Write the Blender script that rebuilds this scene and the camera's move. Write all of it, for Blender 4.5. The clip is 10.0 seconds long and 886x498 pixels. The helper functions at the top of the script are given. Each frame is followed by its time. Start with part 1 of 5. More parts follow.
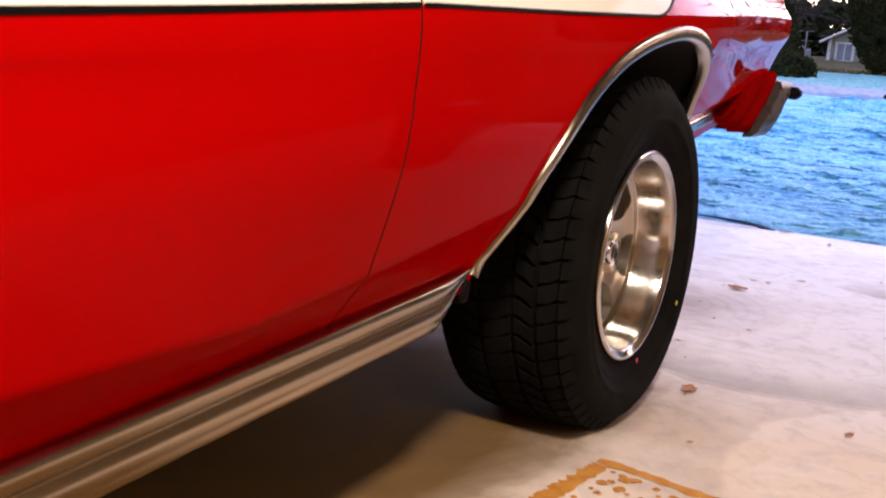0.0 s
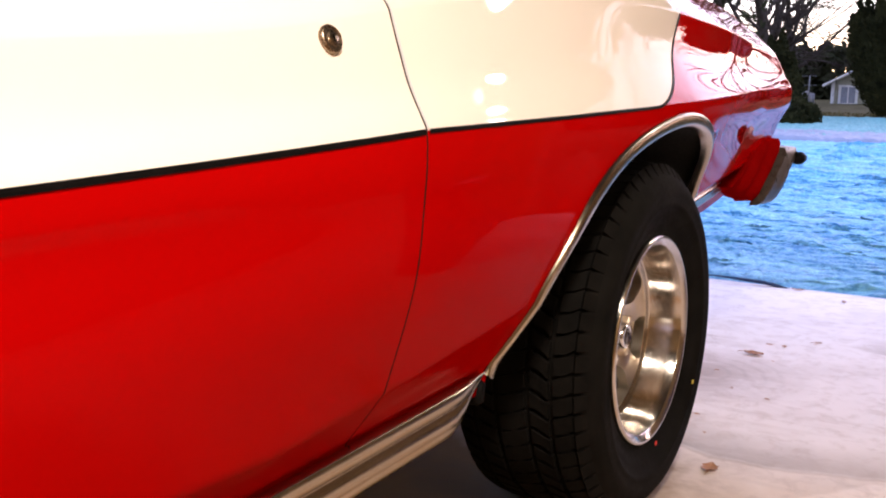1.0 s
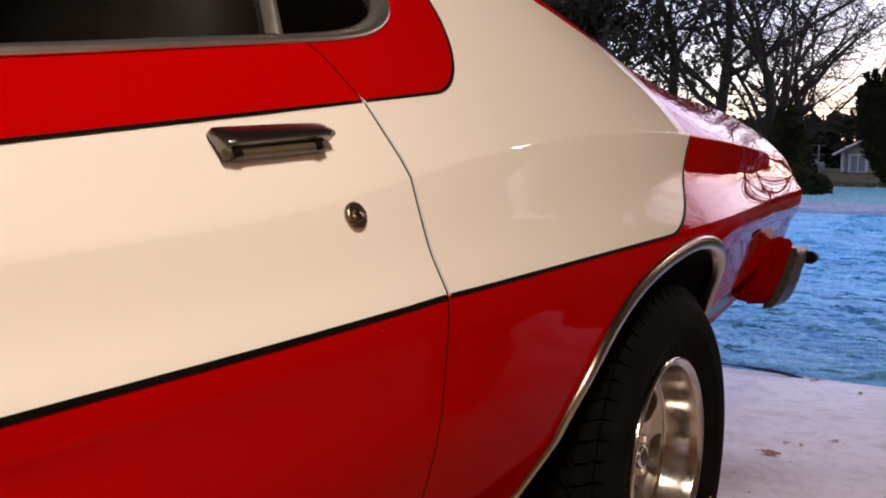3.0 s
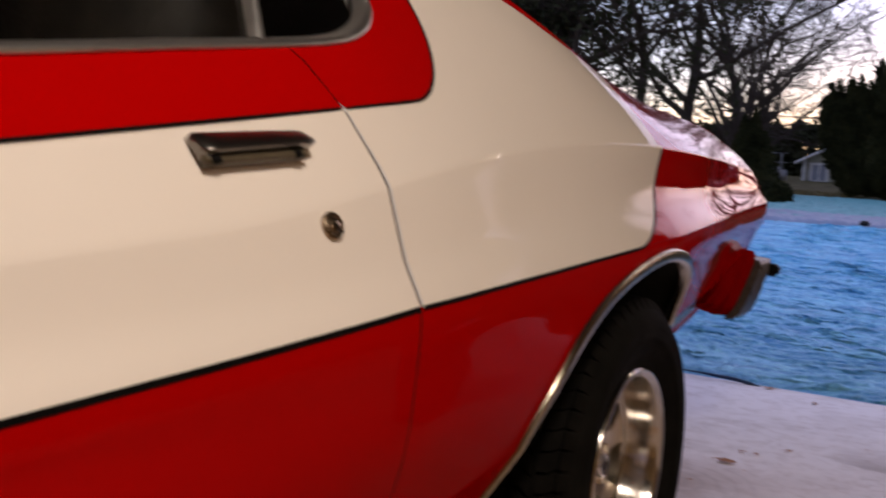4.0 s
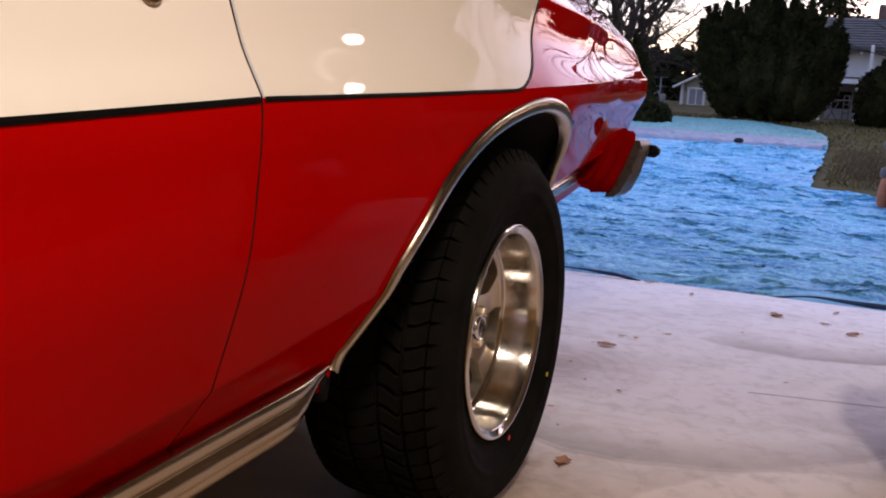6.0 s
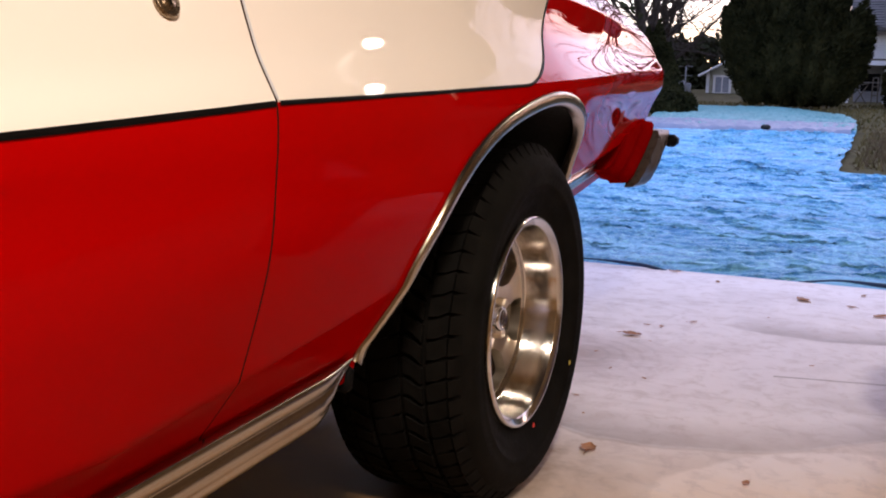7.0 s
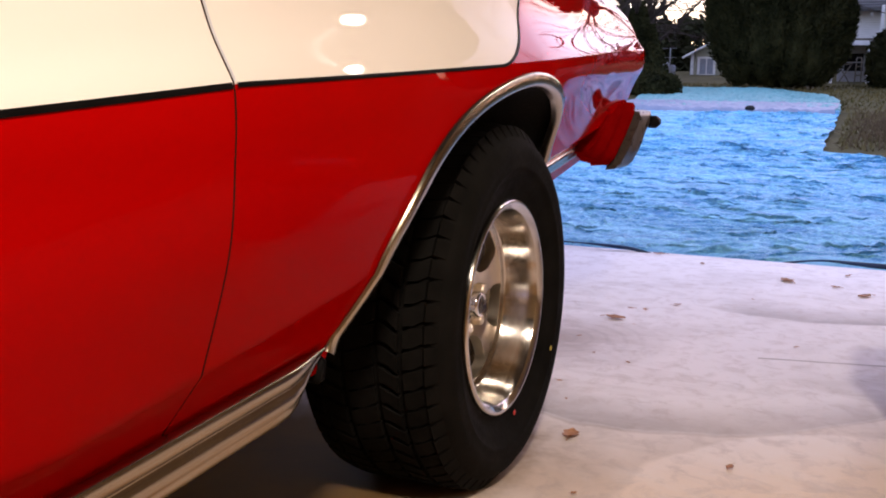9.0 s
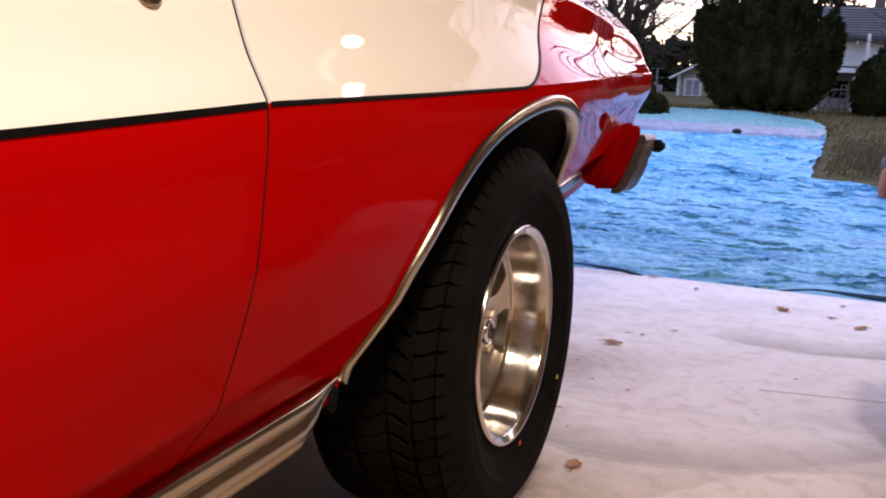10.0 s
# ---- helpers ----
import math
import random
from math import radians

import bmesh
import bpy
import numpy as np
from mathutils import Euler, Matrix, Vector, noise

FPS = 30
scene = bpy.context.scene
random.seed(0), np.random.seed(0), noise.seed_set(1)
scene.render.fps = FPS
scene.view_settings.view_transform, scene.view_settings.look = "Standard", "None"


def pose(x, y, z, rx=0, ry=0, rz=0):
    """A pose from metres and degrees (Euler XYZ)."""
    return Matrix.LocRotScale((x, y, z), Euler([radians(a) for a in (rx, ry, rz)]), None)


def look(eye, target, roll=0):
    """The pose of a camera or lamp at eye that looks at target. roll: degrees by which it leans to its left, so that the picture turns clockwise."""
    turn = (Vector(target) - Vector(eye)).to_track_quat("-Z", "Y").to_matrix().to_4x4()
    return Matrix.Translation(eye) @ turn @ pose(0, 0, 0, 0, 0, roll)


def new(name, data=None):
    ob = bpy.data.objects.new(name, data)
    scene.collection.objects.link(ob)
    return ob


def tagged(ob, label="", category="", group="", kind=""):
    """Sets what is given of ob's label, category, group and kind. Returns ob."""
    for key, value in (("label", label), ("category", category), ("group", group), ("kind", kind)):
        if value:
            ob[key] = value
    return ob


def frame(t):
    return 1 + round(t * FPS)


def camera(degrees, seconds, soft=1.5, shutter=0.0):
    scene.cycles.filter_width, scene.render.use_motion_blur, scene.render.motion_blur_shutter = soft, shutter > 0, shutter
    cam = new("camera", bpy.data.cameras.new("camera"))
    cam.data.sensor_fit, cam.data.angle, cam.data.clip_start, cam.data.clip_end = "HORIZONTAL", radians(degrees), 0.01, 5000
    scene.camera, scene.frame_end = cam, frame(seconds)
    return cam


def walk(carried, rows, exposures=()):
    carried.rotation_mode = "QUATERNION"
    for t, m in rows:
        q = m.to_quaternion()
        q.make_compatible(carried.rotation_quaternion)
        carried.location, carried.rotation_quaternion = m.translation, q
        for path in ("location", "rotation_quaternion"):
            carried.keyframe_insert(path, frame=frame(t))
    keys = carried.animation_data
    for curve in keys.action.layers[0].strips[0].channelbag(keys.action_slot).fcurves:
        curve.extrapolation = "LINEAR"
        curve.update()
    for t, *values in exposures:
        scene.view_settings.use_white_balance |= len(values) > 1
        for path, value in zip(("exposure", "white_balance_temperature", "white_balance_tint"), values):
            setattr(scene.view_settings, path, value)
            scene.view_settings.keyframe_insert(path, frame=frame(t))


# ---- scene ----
cam = camera(48.8, 10.0, soft=1.9, shutter=0.4)
PATH = [
    (0, (0.621, -1.796, 0.701), (-0.369, -0.104, 0.305), 4.2),
    (0.5, (0.624, -1.799, 0.749), (-0.389, -0.106, 0.419), 2.2),
    (1, (0.623, -1.803, 0.772), (-0.405, -0.111, 0.489), 1.7),
    (1.5, (0.627, -1.812, 0.801), (-0.416, -0.122, 0.57), 2.2),
    (2, (0.63, -1.813, 0.831), (-0.424, -0.124, 0.642), 0.9),
    (2.5, (0.624, -1.811, 0.855), (-0.431, -0.119, 0.698), 0.9),
    (2.7, (0.625, -1.816, 0.864), (-0.43, -0.124, 0.716), 1.1),
    (3.8, (0.61, -1.842, 0.914), (-0.449, -0.152, 0.763), 2.3),
    (4, (0.608, -1.831, 0.903), (-0.386, -0.103, 0.744), 3.8),
    (4.2, (0.561, -1.779, 0.875), (-0.285, 0.024, 0.689), 3.4),
    (4.5, (0.527, -1.747, 0.793), (-0.17, 0.111, 0.542), 4.2),
    (5, (0.505, -1.673, 0.76), (-0.161, 0.188, 0.451), 3.9),
    (5.2, (0.523, -1.661, 0.755), (-0.174, 0.19, 0.456), 3.4),
    (6.3, (0.617, -1.738, 0.752), (-0.195, 0.068, 0.474), 2.9),
    (6.5, (0.629, -1.749, 0.757), (-0.201, 0.052, 0.496), 1.7),
    (7, (0.632, -1.746, 0.752), (-0.197, 0.05, 0.457), 1.5),
    (7.5, (0.618, -1.722, 0.745), (-0.209, 0.071, 0.425), 1.9),
    (8, (0.614, -1.73, 0.747), (-0.223, 0.06, 0.434), 1.9),
    (8.5, (0.62, -1.714, 0.743), (-0.196, 0.085, 0.425), 1.7),
    (9, (0.635, -1.704, 0.747), (-0.168, 0.099, 0.423), 0.8),
    (9.5, (0.627, -1.713, 0.749), (-0.209, 0.077, 0.437), 1.1),
    (10, (0.56, -1.675, 0.76), (-0.208, 0.146, 0.459), 3.0),
]
walk(cam, [(t, look(e, g, r)) for t, e, g, r in PATH],
     exposures=((0.0, 1.3), (0.8, 1.3), (1.5, 1.1), (2.0, 0.75), (2.7, 0.37), (3.8, 0.05), (4.2, -0.22), (4.6, -0.42), (5.0, -0.15), (5.3, 0.0), (6.3, 0.65), (7.0, 0.8), (10.0, 0.95)))

# ---------------------------------------------------------------- light
world = bpy.data.worlds.new("dusk_sky")
scene.world = world
world.use_nodes = True
wn = world.node_tree.nodes
sky = wn.new("ShaderNodeTexSky")
sky.sky_type = "NISHITA"
sky.sun_disc = False
sky.sun_elevation = radians(2.6)
sky.sun_rotation = radians(14.0)
sky.air_density, sky.dust_density, sky.ozone_density = 1.0, 0.4, 2.2
wn["Background"].inputs["Strength"].default_value = 1.2
dusk = wn.new("ShaderNodeMix")
dusk.data_type, dusk.blend_type = "RGBA", "MULTIPLY"
dusk.inputs[0].default_value = 1.0
dusk.inputs[7].default_value = (1.09, 0.91, 1.18, 1)  # violet tinge of the dusk
world.node_tree.links.new(sky.outputs["Color"], dusk.inputs[6])
haze = wn.new("ShaderNodeMix")
haze.data_type = "RGBA"
haze.inputs[0].default_value = 0.5
haze.inputs[7].default_value = (0.58, 0.50, 0.60, 1)  # thin pink cloud over the whole sky
world.node_tree.links.new(dusk.outputs[2], haze.inputs[6])
world.node_tree.links.new(haze.outputs[2], wn["Background"].inputs["Color"])

sun_data = bpy.data.lights.new("sun", "SUN")
sun_data.energy, sun_data.angle, sun_data.color = 0.5, radians(60), (1.0, 0.62, 0.66)
sun = new("sun", sun_data)
sun.matrix_world = look((7, 30, 11), (0, 0, 0))


def lamp(name, place, watts, colour, radius):
    data = bpy.data.lights.new(name, "POINT")
    data.energy, data.color, data.shadow_soft_size = watts, colour, radius
    ob = new(name, data)
    ob.location = place
    return ob


WARM = (1.0, 0.855, 0.745)
lamp("ceiling_bulb_light", (1.0, -2.0, 2.28), 118, WARM, 0.14)
lamp("wall_bulb_light", (2.30, -1.7, 1.85), 13, WARM, 0.10)
lamp("door_bulb_light", (0.86, 1.95, 1.96), 11, WARM, 0.04)


# ---------------------------------------------------------------- materials
class Nodes:
    """A small helper that writes node trees."""

    def __init__(self, name):
        self.m = bpy.data.materials.new(name)
        self.m.use_nodes = True
        self.t = self.m.node_tree
        self.p = self.t.nodes["Principled BSDF"]
        self.co = self.t.nodes.new("ShaderNodeTexCoord").outputs["Object"]

    def put(self, socket, value):
        if isinstance(value, bpy.types.NodeSocket):
            self.t.links.new(value, socket)
        else:
            socket.default_value = value

    def math(self, op, a, b=0.0, clamp=False):
        n = self.t.nodes.new("ShaderNodeMath")
        n.operation, n.use_clamp = op, clamp
        self.put(n.inputs[0], a)
        self.put(n.inputs[1], b)
        return n.outputs[0]

    def scaled(self, sx=1.0, sy=1.0, sz=1.0):
        n = self.t.nodes.new("ShaderNodeMapping")
        n.inputs["Scale"].default_value = (sx, sy, sz)
        self.t.links.new(self.co, n.inputs["Vector"])
        return n.outputs[0]

    def noise(self, scale, detail=4.0, rough=0.55, vector=None, warp=0.0):
        n = self.t.nodes.new("ShaderNodeTexNoise")
        n.inputs["Scale"].default_value, n.inputs["Detail"].default_value = scale, detail
        n.inputs["Roughness"].default_value, n.inputs["Distortion"].default_value = rough, warp
        self.t.links.new(vector or self.co, n.inputs["Vector"])
        return n.outputs["Fac"]

    def ramp(self, fac, *stops, sharp=False):
        n = self.t.nodes.new("ShaderNodeValToRGB")
        if sharp:
            n.color_ramp.interpolation = "EASE"
        while len(n.color_ramp.elements) < len(stops):
            n.color_ramp.elements.new(0.5)
        for e, (at, c) in zip(n.color_ramp.elements, stops):
            e.position = at
            e.color = (c, c, c, 1) if isinstance(c, (int, float)) else (*c, 1)
        self.t.links.new(fac, n.inputs[0])
        return n.outputs[0]

    def mix(self, fac, a, b, mode="MIX"):
        n = self.t.nodes.new("ShaderNodeMix")
        n.data_type, n.blend_type = "RGBA", mode
        self.put(n.inputs[0], fac)
        for s, v in ((n.inputs[6], a), (n.inputs[7], b)):
            self.put(s, v if isinstance(v, bpy.types.NodeSocket) else (*v, 1))
        return n.outputs[2]

    def bump(self, height, strength, distance=0.01):
        n = self.t.nodes.new("ShaderNodeBump")
        n.inputs["Strength"].default_value, n.inputs["Distance"].default_value = strength, distance
        self.t.links.new(height, n.inputs["Height"])
        self.t.links.new(n.outputs[0], self.p.inputs["Normal"])

    def set(self, **kw):
        for k, v in kw.items():
            self.put(self.p.inputs[k.replace("_", " ")], v)
        return self


def plain(name, a, b, rough=0.6, metal=0.0, scale=8.0, bump=0.2, distance=0.004, stretch=(1, 1, 1), rough_var=0.12, **more):
    """A surface of two tones at two scales, with grain in its relief and its gloss."""
    n = Nodes(name)
    v = n.scaled(*stretch)
    big, small = n.noise(scale, 5, 0.6, v), n.noise(scale * 7.3, 4, 0.65, v)
    f = n.math("ADD", n.math("MULTIPLY", big, 0.65), n.math("MULTIPLY", small, 0.35))
    n.set(Base_Color=n.ramp(f, (0.36, a), (0.64, b)), Metallic=metal,
          Roughness=n.ramp(small, (0.3, max(0.02, rough - rough_var)), (0.7, min(1.0, rough + rough_var))), **more)
    if bump:
        n.bump(f, bump, distance)
    return n.m


RED, CREAM = (0.48, 0.0006, 0.0008), (0.89, 0.80, 0.71)


def two_tone_paint():
    """Red lacquer with the cream flash: borders run along the belt, up the quarter and round the window band."""
    n = Nodes("two_tone_paint")
    s = n.t.nodes.new("ShaderNodeSeparateXYZ")
    n.t.links.new(n.co, s.inputs[0])
    y, z = s.outputs[1], s.outputs[2]

    def line(base, slope, y0):
        return n.math("ADD", n.math("MULTIPLY", n.math("SUBTRACT", y, y0), slope), base)

    def corner(a, b, r):
        u = n.math("MAXIMUM", n.math("SUBTRACT", r, a), 0)
        v = n.math("MAXIMUM", n.math("SUBTRACT", r, b), 0)
        d = n.math("ADD", n.math("MULTIPLY", u, u), n.math("MULTIPLY", v, v))
        return n.math("GREATER_THAN", r * r, d)

    sag = n.ramp(n.math("MULTIPLY", n.math("ADD", y, 2.0), 0.4), *[((a + 2.0) * 0.4, (v + 0.02) * 20.0) for a, v in BELT_SAG[1:-1]])
    above = n.math("SUBTRACT", n.math("SUBTRACT", z, line(BELT[0], BELT[1], BELT[2])), n.math("SUBTRACT", n.math("MULTIPLY", sag, 0.05), 0.02))
    ahead = n.math("SUBTRACT", n.math("MULTIPLY", n.math("SUBTRACT", z, 0.842), 0.727), n.math("MULTIPLY", n.math("SUBTRACT", y, 0.03), 0.687))
    flash = corner(above, ahead, 0.07)
    on_sail = n.math("LESS_THAN", y, 0.16)
    on_sail = n.math("MULTIPLY", on_sail, n.math("LESS_THAN", z, line(1.211, -0.183, -0.27)))
    under = n.math("LESS_THAN", z, line(0.9735, 0.036, -0.165))
    cream = n.math("MULTIPLY", flash, n.math("MAXIMUM", on_sail, under))
    band = corner(n.math("SUBTRACT", z, line(WAIST[0], WAIST[1], WAIST[2])), n.math("SUBTRACT", -0.625, y), 0.125)
    cream = n.math("MULTIPLY", cream, n.math("SUBTRACT", 1.0, band))
    cream = n.math("MULTIPLY", cream, n.math("GREATER_THAN", y, -2.9))
    tone = n.noise(2.2, 3)
    red = n.mix(tone, RED, tuple(c * 0.86 for c in RED))
    white = n.mix(tone, CREAM, tuple(c * 0.94 for c in CREAM))
    peel = n.noise(160, 2, 0.5)
    # fresh wax on the tail, old dull lacquer on the door, a film of road dust low down
    dust = n.noise(35, 6, 0.7)
    n.set(Base_Color=n.mix(cream, red, white), Roughness=0.5, Specular_IOR_Level=0.0, Coat_Weight=n.math("MULTIPLY", n.ramp(n.math("ADD", n.math("MULTIPLY", y, 0.5), 0.5), (0.42, 0.30), (0.72, 1.0)), n.ramp(z, (0.58, 0.5), (0.82, 1.0))), Coat_IOR=1.34,
          Coat_Roughness=n.math("ADD", n.ramp(dust, (0.35, 0.008), (0.8, 0.03)), n.ramp(z, (0.50, 0.10), (0.72, 0.0))))
    n.bump(peel, 0.012, 0.0006)
    return n.m


def concrete(name):
    """Pale slab with old water marks, swept smudges and an oily brown patch, deepened for shade, where cars stand."""
    n = Nodes(name)
    s = n.t.nodes.new("ShaderNodeSeparateXYZ")
    n.t.links.new(n.co, s.inputs[0])
    x, y = s.outputs[0], s.outputs[1]
    cloud = n.noise(5.0, 7, 0.68, n.scaled(0.9, 1.1, 1), 0.5)
    speck = n.noise(90, 4, 0.7)
    blot = n.noise(2.1, 5, 0.6, None, 0.5)
    sweep = n.noise(2.6, 6, 0.68, n.scaled(0.75, 1.3, 1), 0.9)
    wobble = n.math("MULTIPLY", n.math("SUBTRACT", n.noise(4.0, 4, 0.6), 0.5), 0.10)

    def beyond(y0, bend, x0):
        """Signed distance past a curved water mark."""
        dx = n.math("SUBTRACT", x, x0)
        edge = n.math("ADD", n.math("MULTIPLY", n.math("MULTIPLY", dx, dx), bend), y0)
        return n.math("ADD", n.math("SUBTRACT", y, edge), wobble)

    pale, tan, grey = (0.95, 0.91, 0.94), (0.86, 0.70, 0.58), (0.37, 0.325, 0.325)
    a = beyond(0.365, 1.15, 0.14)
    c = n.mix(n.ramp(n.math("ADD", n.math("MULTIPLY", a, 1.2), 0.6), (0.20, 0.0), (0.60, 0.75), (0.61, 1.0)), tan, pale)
    rim = n.math("SUBTRACT", 1.0, n.math("MULTIPLY", n.math("ABSOLUTE", a), 70.0), clamp=True)
    c = n.mix(n.math("MULTIPLY", rim, n.ramp(blot, (0.35, 0.15), (0.6, 0.7))), c, (0.33, 0.27, 0.23))
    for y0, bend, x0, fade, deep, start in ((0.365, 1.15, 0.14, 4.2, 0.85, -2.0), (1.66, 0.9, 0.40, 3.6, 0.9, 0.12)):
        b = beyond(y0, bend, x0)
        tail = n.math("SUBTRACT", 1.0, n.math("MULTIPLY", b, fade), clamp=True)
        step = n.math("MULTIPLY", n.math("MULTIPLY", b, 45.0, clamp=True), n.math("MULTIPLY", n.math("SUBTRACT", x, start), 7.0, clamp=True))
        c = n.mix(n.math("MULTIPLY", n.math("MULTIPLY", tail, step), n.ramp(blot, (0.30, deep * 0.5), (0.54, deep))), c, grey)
    far = n.math("SUBTRACT", x, 0.78)
    near_y = n.math("SUBTRACT", y, 0.03)
    round_ = n.math("SUBTRACT", n.math("SQRT", n.math("ADD", n.math("MULTIPLY", far, far), n.math("MULTIPLY", near_y, near_y))), n.math("ADD", 0.54, wobble))
    c = n.mix(n.math("MULTIPLY", n.math("SUBTRACT", 1.0, n.math("MULTIPLY", round_, 3.5), clamp=True), n.math("MULTIPLY", n.math("MULTIPLY", round_, 60.0, clamp=True), 0.38)), c, (0.50, 0.40, 0.33))
    # a scraped line and faint rings left by a swept broom
    line = n.math("SUBTRACT", y, n.math("ADD", n.math("MULTIPLY", n.math("SUBTRACT", x, 0.38), 0.22), 1.14))
    line = n.math("SUBTRACT", 1.0, n.math("MULTIPLY", n.math("ABSOLUTE", n.math("ADD", line, n.math("MULTIPLY", wobble, 0.2))), 110.0), clamp=True)
    c = n.mix(n.math("MULTIPLY", n.math("MULTIPLY", line, n.math("GREATER_THAN", x, 0.36)), 0.9), c, (0.24, 0.2, 0.19))
    dx, dy = n.math("SUBTRACT", x, -0.24), n.math("SUBTRACT", y, 1.10)
    dist = n.math("SQRT", n.math("ADD", n.math("MULTIPLY", dx, dx), n.math("MULTIPLY", dy, dy)))
    ring = n.ramp(n.math("SINE", n.math("ADD", n.math("MULTIPLY", dist, 120.0), n.math("MULTIPLY", wobble, 60.0))), (0.3, 0.0), (1.0, 0.6))
    near = n.ramp(dist, (0.05, 1.0), (0.38, 0.0))
    c = n.mix(n.math("MULTIPLY", near, n.ramp(cloud, (0.36, 0.4), (0.58, 1.0))), c, (0.40, 0.32, 0.29))
    c = n.mix(n.math("MULTIPLY", n.math("MULTIPLY", ring, near), n.ramp(cloud, (0.4, 0.2), (0.6, 1.0))), c, grey)
    c = n.mix(n.ramp(sweep, (0.49, 0.0), (0.66, 0.30)), c, (0.42, 0.355, 0.335))
    c = n.mix(n.ramp(n.noise(15, 6, 0.7, None, 0.6), (0.49, 0.0), (0.64, 0.32)), c, (0.44, 0.36, 0.33))
    c = n.mix(n.ramp(cloud, (0.42, 0.0), (0.66, 0.30)), c, (0.95, 0.91, 0.93))
    # oil and dirt under parked cars, the brown also carrying some under-car shade
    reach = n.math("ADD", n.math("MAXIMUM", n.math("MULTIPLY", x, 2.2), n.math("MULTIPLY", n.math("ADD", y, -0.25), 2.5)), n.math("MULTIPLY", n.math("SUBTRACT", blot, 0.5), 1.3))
    # unseen floor forward of y -.78 browned too, so sill and door mirror brown
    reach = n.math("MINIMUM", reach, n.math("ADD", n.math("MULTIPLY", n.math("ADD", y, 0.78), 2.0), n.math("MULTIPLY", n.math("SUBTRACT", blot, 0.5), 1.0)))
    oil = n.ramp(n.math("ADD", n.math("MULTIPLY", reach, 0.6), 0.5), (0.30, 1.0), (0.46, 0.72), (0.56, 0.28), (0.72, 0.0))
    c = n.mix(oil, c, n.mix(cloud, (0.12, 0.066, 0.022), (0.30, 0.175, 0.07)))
    c = n.mix(n.ramp(speck, (0.64, 0.0), (0.78, 0.3)), c, (0.22, 0.19, 0.17))
    n.set(Base_Color=c, Roughness=n.ramp(cloud, (0.3, 0.55), (0.7, 0.8)), Specular_IOR_Level=0.15)
    n.bump(n.math("ADD", n.math("MULTIPLY", speck, 0.4), cloud), 0.12, 0.004)
    return n.m


def tarp_material(name, a, b, c):
    n = Nodes(name)
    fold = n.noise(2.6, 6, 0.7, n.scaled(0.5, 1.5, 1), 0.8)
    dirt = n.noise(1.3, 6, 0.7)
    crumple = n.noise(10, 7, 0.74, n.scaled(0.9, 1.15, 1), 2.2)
    # tone follows the crumples: fold light and shade put into the base colour
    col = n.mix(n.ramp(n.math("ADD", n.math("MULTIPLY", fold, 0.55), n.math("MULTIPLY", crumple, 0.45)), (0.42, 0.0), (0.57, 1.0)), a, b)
    # pale lines painted as highlights along the folds
    fold_glint = n.ramp(n.math("ABSOLUTE", n.math("SUBTRACT", n.noise(5.5, 4, 0.6, n.scaled(0.8, 1.3, 1), 2.0), 0.5)), (0.0, 0.6), (0.025, 0.0))
    col = n.mix(fold_glint, col, tuple(min(0.9, v * 1.35 + 0.06) for v in b))
    # dark lines painted as the shade inside creases, only in the dirtier patches
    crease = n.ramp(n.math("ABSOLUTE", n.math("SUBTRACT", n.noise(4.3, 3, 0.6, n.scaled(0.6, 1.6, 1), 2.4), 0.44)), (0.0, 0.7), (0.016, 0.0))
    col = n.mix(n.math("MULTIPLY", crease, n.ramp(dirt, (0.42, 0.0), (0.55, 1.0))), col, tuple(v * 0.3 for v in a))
    col = n.mix(n.ramp(dirt, (0.56, 0.0), (0.72, 0.55)), col, c)
    n.set(Base_Color=col, Roughness=n.ramp(fold, (0.3, 0.42), (0.7, 0.58)), Specular_IOR_Level=0.15)
    facet = n.t.nodes.new("ShaderNodeTexVoronoi")
    facet.inputs["Scale"].default_value = 7.0
    skew = n.t.nodes.new("ShaderNodeVectorMath")
    skew.operation = "MULTIPLY_ADD"
    n.t.links.new(n.t.nodes.new("ShaderNodeTexNoise").outputs["Color"], skew.inputs[0])
    skew.inputs[1].default_value = (0.35, 0.35, 0.0)
    n.t.links.new(n.scaled(0.8, 1.25, 1), skew.inputs[2])
    n.t.links.new(skew.outputs[0], facet.inputs["Vector"])
    n.bump(n.math("ADD", n.math("ADD", n.math("MULTIPLY", fold, 0.5), n.math("MULTIPLY", crumple, 0.45)), n.math("MULTIPLY", facet.outputs["Distance"], 0.75)), 0.85, 0.03)
    return n.m


def brushed(name, tone, rough, turned=0.0):
    n = Nodes(name)
    turn = n.noise(7, 3)
    fine = n.noise(120, 3, 0.6)
    n.set(Base_Color=n.mix(turn, tone, tuple(v * 0.8 for v in tone)), Metallic=1.0,
          Roughness=n.ramp(fine, (0.3, max(0.02, rough - 0.05)), (0.7, rough + 0.06)))
    n.bump(turn, 0.02, 0.001)
    if turned:  # lathe grooves run round the axle and draw the highlights out across the dish
        way = n.t.nodes.new("ShaderNodeTangent")
        way.direction_type, way.axis = "RADIAL", "X"
        n.set(Tangent=way.outputs[0], Anisotropic=turned, Anisotropic_Rotation=0.25)
    return n.m


def glass_material(name, tint=(0.75, 0.8, 0.78)):
    n = Nodes(name)
    n.set(Base_Color=(*tint, 1), Roughness=0.02, Transmission_Weight=1.0, IOR=1.45)
    return n.m


def bark(name, a, b):
    return plain(name, a, b, 0.9, scale=6, bump=0.6, distance=0.02, stretch=(3, 3, 0.7), Specular_IOR_Level=0.05)


